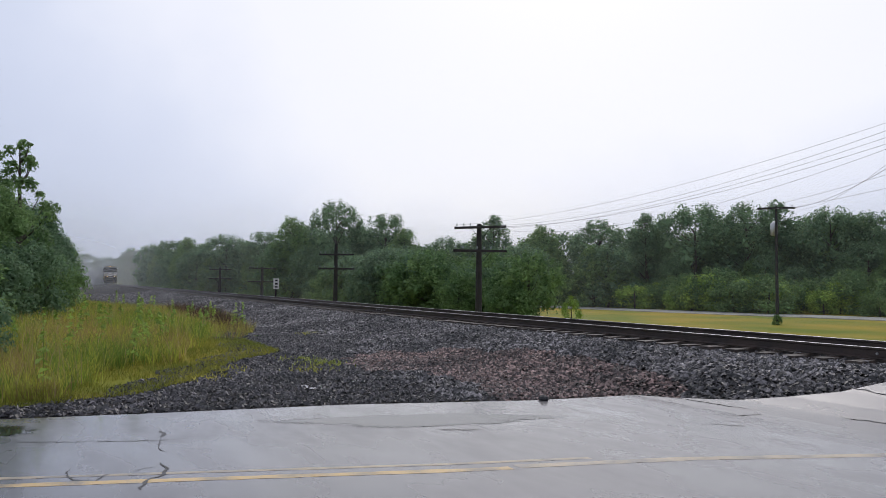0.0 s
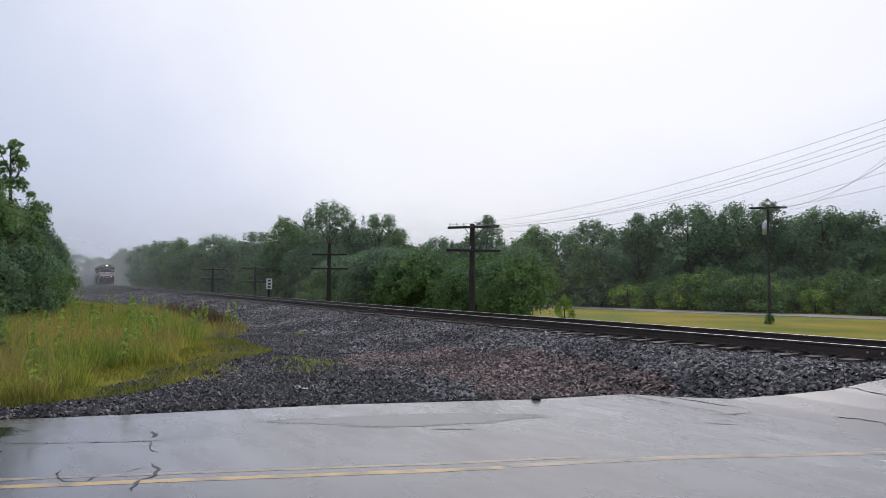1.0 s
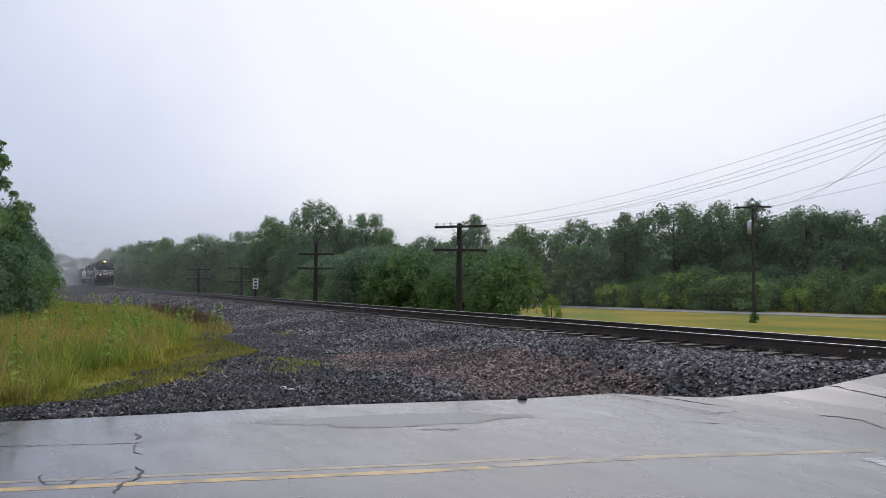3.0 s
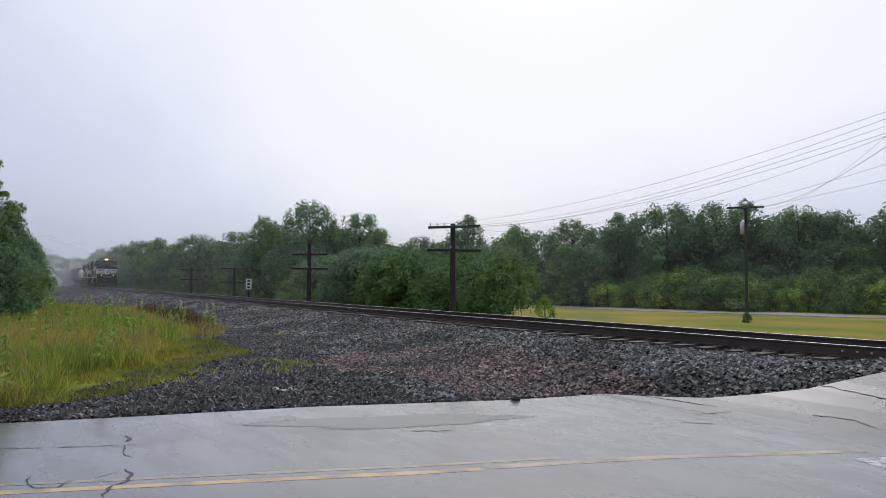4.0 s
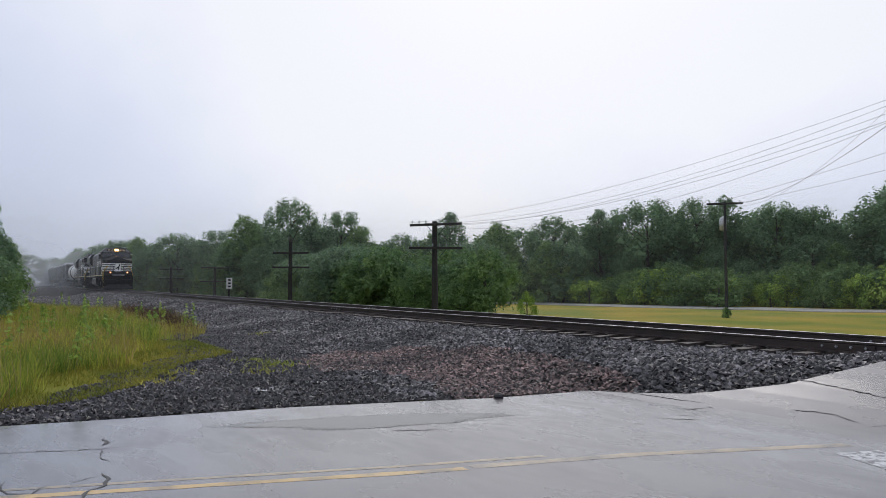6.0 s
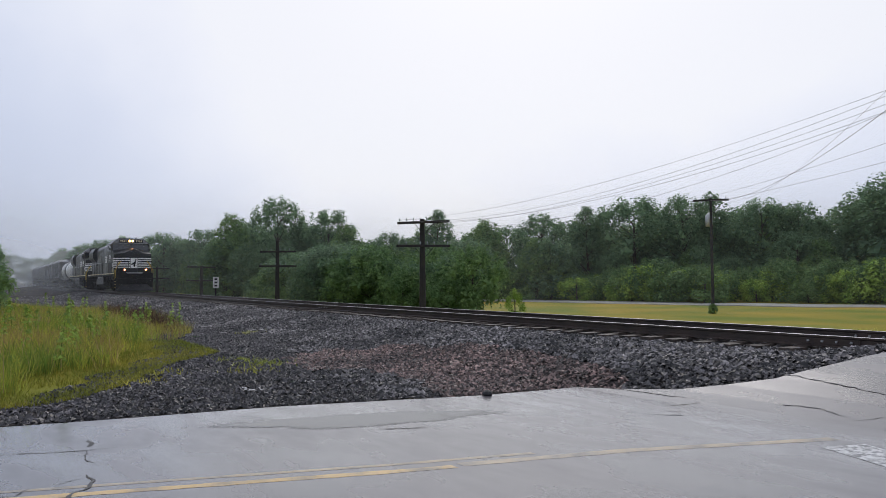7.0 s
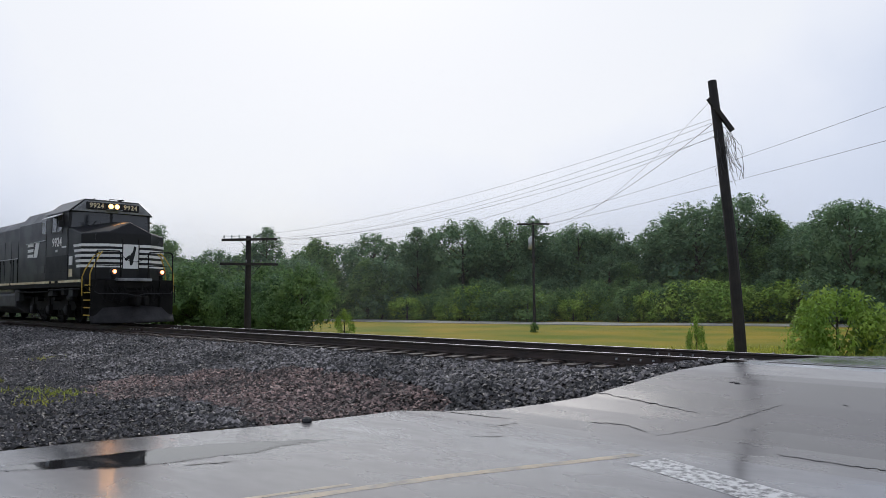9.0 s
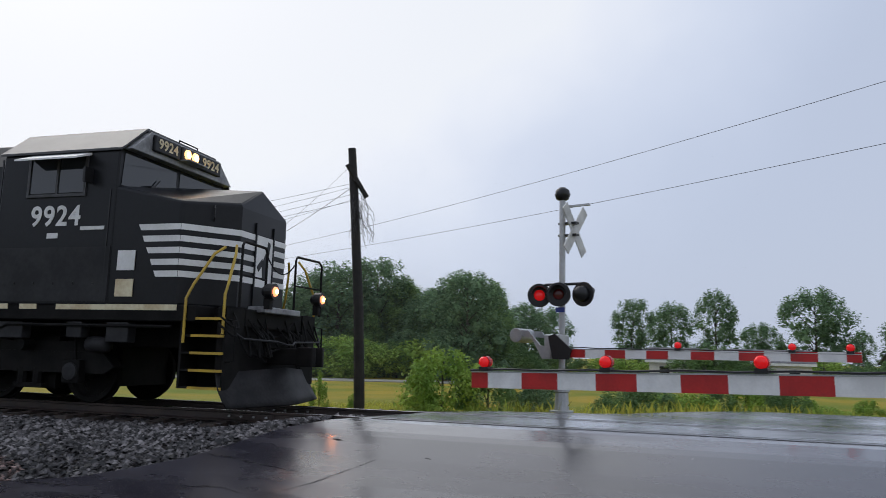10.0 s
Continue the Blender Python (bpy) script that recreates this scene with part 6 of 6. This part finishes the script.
    # fuel tank and reservoirs
    part("fuel_tank", Shape().prism([(-1.42, 0.62), (-1.42, 1.12), (-1.2, 1.3), (1.2, 1.3), (1.42, 1.12), (1.42, 0.62), (1.0, 0.32), (-1.0, 0.32)], -14.2, -9.0, "x"), M_PLOW, ob, "grey fuel tank", bevel=0.05)
    for s in (-1, 1):
        part("air_reservoir", Shape().lathe([(-13.6, 0.08), (-13.5, 0.15), (-9.9, 0.15), (-9.8, 0.08)], "x", (0, s * 1.25, 1.32), 14), M_SILVER, ob, "pale air reservoir", smooth=True)
    # pilot, plow, steps
    part("pilot_plate", Shape().box(-0.62, -0.50, -1.42, 1.42, 0.55, 1.60).box(-0.95, -0.42, -0.95, 0.95, 1.30, 1.60), M_GRIME, ob, "black pilot plate", bevel=0.02)
    part("anticlimber", Shape().box(-0.60, -0.28, -0.62, 0.62, 1.56, 1.66), M_BROW, ob, "grey anticlimber ledge", bevel=0.015)
    pl = Shape()
    ys = np.linspace(-1.5, 1.5, 13)
    rows = []
    for z, back in ((0.09, 0.06), (0.20, -0.02), (0.38, -0.12), (0.60, -0.18)):
        rows.append([(back - 0.22 * abs(y) ** 1.2, y * (1.0 if z < 0.6 else 0.98), z + (0.08 * (1 - abs(y) / 1.5) if z > 0.55 else 0)) for y in ys])
    vs = [p for r in rows for p in r]
    n = len(ys)
    pl.add(vs, [(i * n + k, i * n + k + 1, (i + 1) * n + k + 1, (i + 1) * n + k) for i in range(3) for k in range(n - 1)])
    plow = part("plow", pl, M_PLOWBLADE, ob, "worn grey steel plow", smooth=True)
    plow.modifiers.new("plate", "SOLIDIFY").thickness = 0.03
    for s in (-1, 1):
        box = Shape().box(-1.22, -1.18, *sorted((s * 1.0, s * 1.48)), 0.35, 1.6).box(-0.46, -0.42, *sorted((s * 1.0, s * 1.48)), 0.35, 1.6).box(-1.22, -0.42, *sorted((s * 0.98, s * 1.02)), 0.35, 1.6)
        well = part("step_well", box, M_GRIME, ob, "dark step well")
        for k in range(5):
            z = 0.38 + k * 0.262
            st = part("step", Shape().box(-1.18, -0.46, *sorted((s * 1.05, s * 1.47)), z - 0.03, z), M_GRIME, well)
            part("step_edge", Shape().box(-1.02, -0.44, s * 1.482 - 0.012, s * 1.482 + 0.012, z - 0.035, z + 0.005), M_YRAIL, well, "yellow step edge")
        part("grab_rail", Shape().tube([(-1.13, s * 1.52, 1.04), (-1.13, s * 1.52, 1.72), (-1.05, s * 1.46, 1.95), (-0.88, s * 1.22, 2.45), (-0.80, s * 1.05, 2.58)], 0.022, 8), M_YRAIL, ob, "yellow grab rail")
        part("grab_rail", Shape().tube([(-0.46, s * 1.50, 1.18), (-0.46, s * 1.50, 1.78), (-0.44, s * 1.46, 1.95), (-0.52, s * 1.18, 2.45), (-0.6, s * 1.05, 2.6)], 0.022, 8), M_YRAIL, ob, "yellow grab rail")
        # ditch lights
        d = part("ditch_light", Shape().lathe([(-0.20, 0.08), (-0.12, 0.13), (0.0, 0.13)], "x", (0.02, s * 0.85, 1.88), 16), M_LAMPHOOD, ob, "round ditch light", m=None)
        part("lens", Shape().lathe([(0.0, 0.080), (0.02, 0.072), (0.03, 0.03)], "x", (0.02, s * 0.85, 1.88), 16), M_DITCH, d, "lit amber lens", smooth=True)
        part("bulb", Shape().lathe([(0.028, 0.040), (0.038, 0.036), (0.042, 0.015)], "x", (0.02, s * 0.85, 1.88), 12), M_DITCHBULB, d, "bright bulb")
        part("bracket", Shape().box(-0.14, -0.04, s * 0.85 - 0.05, s * 0.85 + 0.05, 1.6, 1.78), M_GRIME, d)
        # front rail
        fr = part("front_rail", Shape().tube([(-0.28, s * 1.38, 1.6), (-0.28, s * 1.38, 2.55), (-0.30, s * 1.30, 2.62), (-0.36, s * 0.55, 2.62), (-0.36, s * 0.5, 2.55), (-0.36, s * 0.5, 1.6)], 0.022, 8), M_GRIME, ob, "dark front handrail")
        part("bar", Shape().tube([(-0.36, s * 0.5, 2.1), (-0.28, s * 1.38, 2.1)], 0.016, 6), M_GRIME, fr)
    chain = [(-0.36, -0.5 + t / 10, 2.5 - 0.25 * 4 * (t / 10) * (1 - t / 10)) for t in range(11)]
    part("chain", Shape().tube(chain, 0.012, 5), M_GRIME, ob, "sagging safety chain")
    cp = Shape().box(-0.5, 0.15, -0.14, 0.14, 0.72, 1.0).prism([(0.1, 0.18), (0.42, 0.2), (0.46, 0.05), (0.30, 0.0), (0.42, -0.10), (0.40, -0.22), (0.1, -0.18)], 0.70, 1.02, "z")
    part("coupler", cp, M_GRIME, ob, "knuckle coupler", bevel=0.02)
    part("coupler_rear", Shape().box(-21.9, -21.2, -0.14, 0.14, 0.72, 1.0), M_GRIME, ob, bevel=0.02)
    rnd = random.Random(3)
    for k in range(8):
        s = -1 if k % 2 else 1
        y0 = s * (0.3 + 0.14 * (k // 2))
        pts = [(-0.48, y0, 1.35), (-0.30, y0, 1.25 - rnd.uniform(0, 0.1)), (-0.20, y0 + s * rnd.uniform(-0.1, 0.15), 0.98 - rnd.uniform(0, 0.2)), (-0.32, y0 + s * rnd.uniform(0.0, 0.2), 0.9)]
        part("air_hose", Shape().tube(pts, 0.022, 6), M_GRIME, ob, "hanging air hose")
    cable = [(-0.42, -0.6 + t * 0.12, 1.45 - 0.28 * math.sin(math.pi * t / 10)) for t in range(11)]
    part("jumper_cable", Shape().tube(cable, 0.02, 6), M_GRIME, ob, "dark jumper cable")
    for k in range(14):
        s = -1 if k % 2 else 1
        y0 = s * rnd.uniform(0.25, 1.35)
        z0 = rnd.uniform(1.15, 1.62)
        drop = rnd.uniform(0.2, 0.55)
        loop = [(-0.46 + 0.22 * math.sin(math.pi * t / 8), y0 + s * 0.30 * t / 8 * (1 if k % 3 else -1), z0 - drop * math.sin(math.pi * t / 8) - 0.12 * t / 8) for t in range(9)]
        part("brake_hose", Shape().tube(loop, 0.016, 6), M_GRIME, ob, "looped brake hose")
    part("uncoupling_lever", Shape().tube([(-0.30, -1.40, 1.20), (-0.22, -1.30, 1.12), (-0.20, -0.3, 1.10), (-0.12, -0.1, 1.05), (-0.12, 0.1, 1.05), (-0.20, 0.3, 1.10), (-0.22, 1.30, 1.12), (-0.30, 1.40, 1.20)], 0.018, 6), M_PANEL, ob, "grimy uncoupling lever")
    for s in (-1, 1):
        part("pilot_handhold", Shape().tube([(-0.48, s * 1.44, 0.75), (-0.26, s * 1.47, 0.78), (-0.26, s * 1.47, 1.38), (-0.48, s * 1.44, 1.42)], 0.016, 6), M_GRIME, ob, "dark corner handhold")
        part("air_pipe", Shape().tube([(-8.6, s * 1.44, 1.22), (-4.8, s * 1.46, 1.20), (-4.6, s * 1.46, 1.28), (-1.4, s * 1.46, 1.28)], 0.028, 6), M_GRIME, ob, "grimy air pipe")
        for xa, w, z0, z1 in ((-2.2, 0.42, 1.02, 1.34), (-3.1, 0.30, 1.08, 1.34), (-4.3, 0.55, 1.05, 1.32), (-8.4, 0.6, 0.85, 1.34)):
            part("equipment_box", Shape().box(xa - w, xa, s * 1.36 - 0.10, s * 1.36 + 0.10, z0, z1), M_PANEL, ob, "grimy equipment box", bevel=0.015)
        part("brake_cylinder", Shape().lathe([(-3.15, 0.08), (-3.10, 0.13), (-2.75, 0.13), (-2.70, 0.07)], "x", (0, s * 1.24, 0.98), 12), M_PANEL, ob, "grimy brake cylinder", smooth=True)
        for xa in (-3.45, -5.45, -7.35):
            part("sand_pipe", Shape().tube([(xa, s * 1.20, 1.36), (xa + 0.04, s * 1.18, 0.7), (xa + 0.14, s * 0.95, 0.22)], 0.022, 6), M_GRIME, ob, "sand pipe")
    for c in (-5.4, -17.2):
        truck(ob, c, 1.98)
    wheels = [wheelset("wheelset", c + k * 1.98, ob) for c in (-5.4, -17.2) for k in (1, 0, -1)]
    for s in (-1, 1):
        part("side_panel", Shape().box(-5.0, -2.62, s * 1.524 - 0.006, s * 1.524 + 0.006, 1.66, 2.55), M_PANEL, ob, "scuffed lower cab panel")
    return ob, wheels


def tank_car(length=15.5):
    ob = thing("tank_car", "white-topped black rail tank car", "rail car", "train")
    part("tank", Shape().lathe([(-length + 0.9, 0.2), (-length + 1.0, 0.9), (-length + 1.5, 1.42), (-1.7, 1.42), (-1.2, 0.9), (-1.1, 0.2)], "x", (0, 0, 2.45), 28), M_TANKW, ob, "white tank shell", smooth=True)
    part("band", Shape().lathe([(-length / 2 - 1.2, 1.435), (-length / 2 + 1.2, 1.435)], "x", (0, 0, 2.45), 28), M_TANKB, ob, "black band", smooth=True)
    part("manway", Shape().lathe([(3.85, 0.45), (4.2, 0.45), (4.25, 0.2)], "z", (-length / 2, 0, 0), 14), M_TANKB, ob)
    part("platform_rail", Shape().tube([(-length / 2 - 1, -0.7, 3.8), (-length / 2 - 1, -0.7, 4.5), (-length / 2 + 1, -0.7, 4.5), (-length / 2 + 1, -0.7, 3.8)], 0.03, 6), M_GRIME, ob)
    part("underframe", Shape().box(-length + 0.3, -0.3, -0.35, 0.35, 0.75, 1.12).box(-length + 0.4, -length + 2.2, -1.4, 1.4, 1.05, 1.2).box(-2.2, -0.4, -1.4, 1.4, 1.05, 1.2), M_GRIME, ob)
    for c in (-2.6, -length + 2.6):
        truck(ob, c, 0.9)
        for k in (-0.9, 0.9):
            wheelset("wheelset", c + k, ob, 0.42)
    return ob


def hopper_car(length=17.0):
    ob = thing("covered_hopper", "grey covered hopper rail car", "rail car", "train")
    body = Shape().prism([(-1.5, 1.5), (-1.58, 2.4), (-1.58, 3.9), (-1.2, 4.35), (1.2, 4.35), (1.58, 3.9), (1.58, 2.4), (1.5, 1.5), (0.5, 0.8), (-0.5, 0.8)], -length + 1.9, -1.9, "x")
    part("body", body, M_CAR, ob, "grey ribbed hopper body", bevel=0.04)
    part("slope_sheets", Shape().prism([(-1.9, 1.4), (-0.7, 3.9), (-0.7, 4.0), (-1.9, 4.3)], -1.5, 1.5, "y").prism([(-length + 1.9, 1.4), (-length + 0.7, 3.9), (-length + 0.7, 4.0), (-length + 1.9, 4.3)], -1.5, 1.5, "y"), M_CAR, ob)
    for s in (-1, 1):
        for k in range(12):
            x = -2.3 - k * (length - 4.6) / 11
            part("rib", Shape().box(x - 0.05, x + 0.05, s * 1.60 - 0.04, s * 1.60 + 0.04, 1.6, 3.9), M_CAR, ob)
    part("roof_walk", Shape().box(-length + 0.7, -0.7, -0.35, 0.35, 4.40, 4.46), M_SILVER, ob, "steel roof walk")
    part("underframe", Shape().box(-length + 0.3, -0.3, -0.35, 0.35, 0.75, 1.12), M_GRIME, ob)
    for c in (-2.4, -length + 2.4):
        truck(ob, c, 0.9)
        for k in (-0.9, 0.9):
            wheelset("wheelset", c + k, ob, 0.42)
    return ob


def wheel_spray(length):
    """Low water spray thrown up beside a car, in thin pale layers."""
    ob = thing("wheel_spray", "pale water spray thrown up beside the moving cars", "spray", "train", kind="stuff")
    for k, y in enumerate((-1.75, -2.5, -3.4, 1.75)):
        top = 2.6 - 0.4 * k
        sh = Shape()
        for i in range(8):
            a, b = -length * i / 8, -length * (i + 1) / 8
            sh.add([(a, y, -0.25), (b, y, -0.25), (b, y - 0.2, top), (a, y - 0.2, top)], [(0, 1, 2, 3)])
        part("layer", sh, SPRAY, ob)
    return ob


LEAD, LEAD_WHEELS = locomotive("9924", "black diesel locomotive with white nose stripes and lit headlights")
SECOND, SECOND_WHEELS = locomotive("", "second black diesel locomotive with white nose stripes")
TRAIN = [(LEAD, 0.0), (SECOND, 22.0)]
off = 44.0
TANK = tank_car()
TRAIN.append((TANK, off))
off += 15.8
HOPPER = hopper_car()
for k in range(6):
    car = HOPPER if k == 0 else copy_thing(HOPPER, Matrix.Identity(4))
    TRAIN.append((car, off))
    off += 17.3

SPRAYS = []
for k, (car, back) in enumerate(TRAIN[1:]):
    span = (TRAIN[k + 2][1] if k + 2 < len(TRAIN) else back + 17.3) - back
    SPRAYS.append((wheel_spray(span), back))

SPEED, ARRIVE = 20.3, -5.70


def front_at(t):
    return ARRIVE - SPEED * (10.0 - t)


def on_track(x, length):
    """A vehicle whose front end is at x stands on the line with both ends."""
    xa, xb = x - 2.0, x - length + 2.0
    ya, yb = track_y(xa), track_y(xb)
    a = math.degrees(math.atan2(ya - yb, xa - xb))
    return pose(x, ya + (ya - yb) / (xa - xb) * 2.0, RAIL_Z, 0, 0, a)


# Curved see-through shell whose white tint paints distance haze over the woods.
def haze_bank(radius, amount, top, a0, a1, sides=(0.0, -95.0)):
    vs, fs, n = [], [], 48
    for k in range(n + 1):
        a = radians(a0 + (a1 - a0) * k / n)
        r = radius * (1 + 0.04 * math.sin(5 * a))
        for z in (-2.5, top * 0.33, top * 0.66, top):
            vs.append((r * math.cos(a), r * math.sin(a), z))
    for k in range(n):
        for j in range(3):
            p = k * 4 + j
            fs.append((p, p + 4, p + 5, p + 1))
    ob = new("haze_shell", cloud_mesh("haze_shell", np.array(vs), np.array(fs), veil_material("haze_shell", amount, top, sides)))
    tagged(ob, "translucent shell whitening the woods behind it like distance haze", "mist", kind="stuff")


haze_bank(57, 0.05, 20, 60, 200, (10.0, -70.0))
haze_bank(98, 0.055, 22, 80, 200)
haze_bank(150, 0.13, 26, 80, 200)
haze_bank(215, 0.35, 30, 80, 200)


def motions():
    for ob, back in TRAIN:
        length = 22.0 if back < 40 else 16.5
        walk(ob, [(k * 0.25, on_track(front_at(k * 0.25) - back, length)) for k in range(41)])
    for ob, back in SPRAYS:
        walk(ob, [(k * 0.25, on_track(front_at(k * 0.25) - back, 20.0)) for k in range(41)])
    for ws in LEAD_WHEELS + SECOND_WHEELS:
        x = ws.location.x
        walk(ws, [(k / 30, pose(x, 0, 0.53, 0, math.degrees(SPEED * k / 30 / 0.53))) for k in range(301)])


motions()
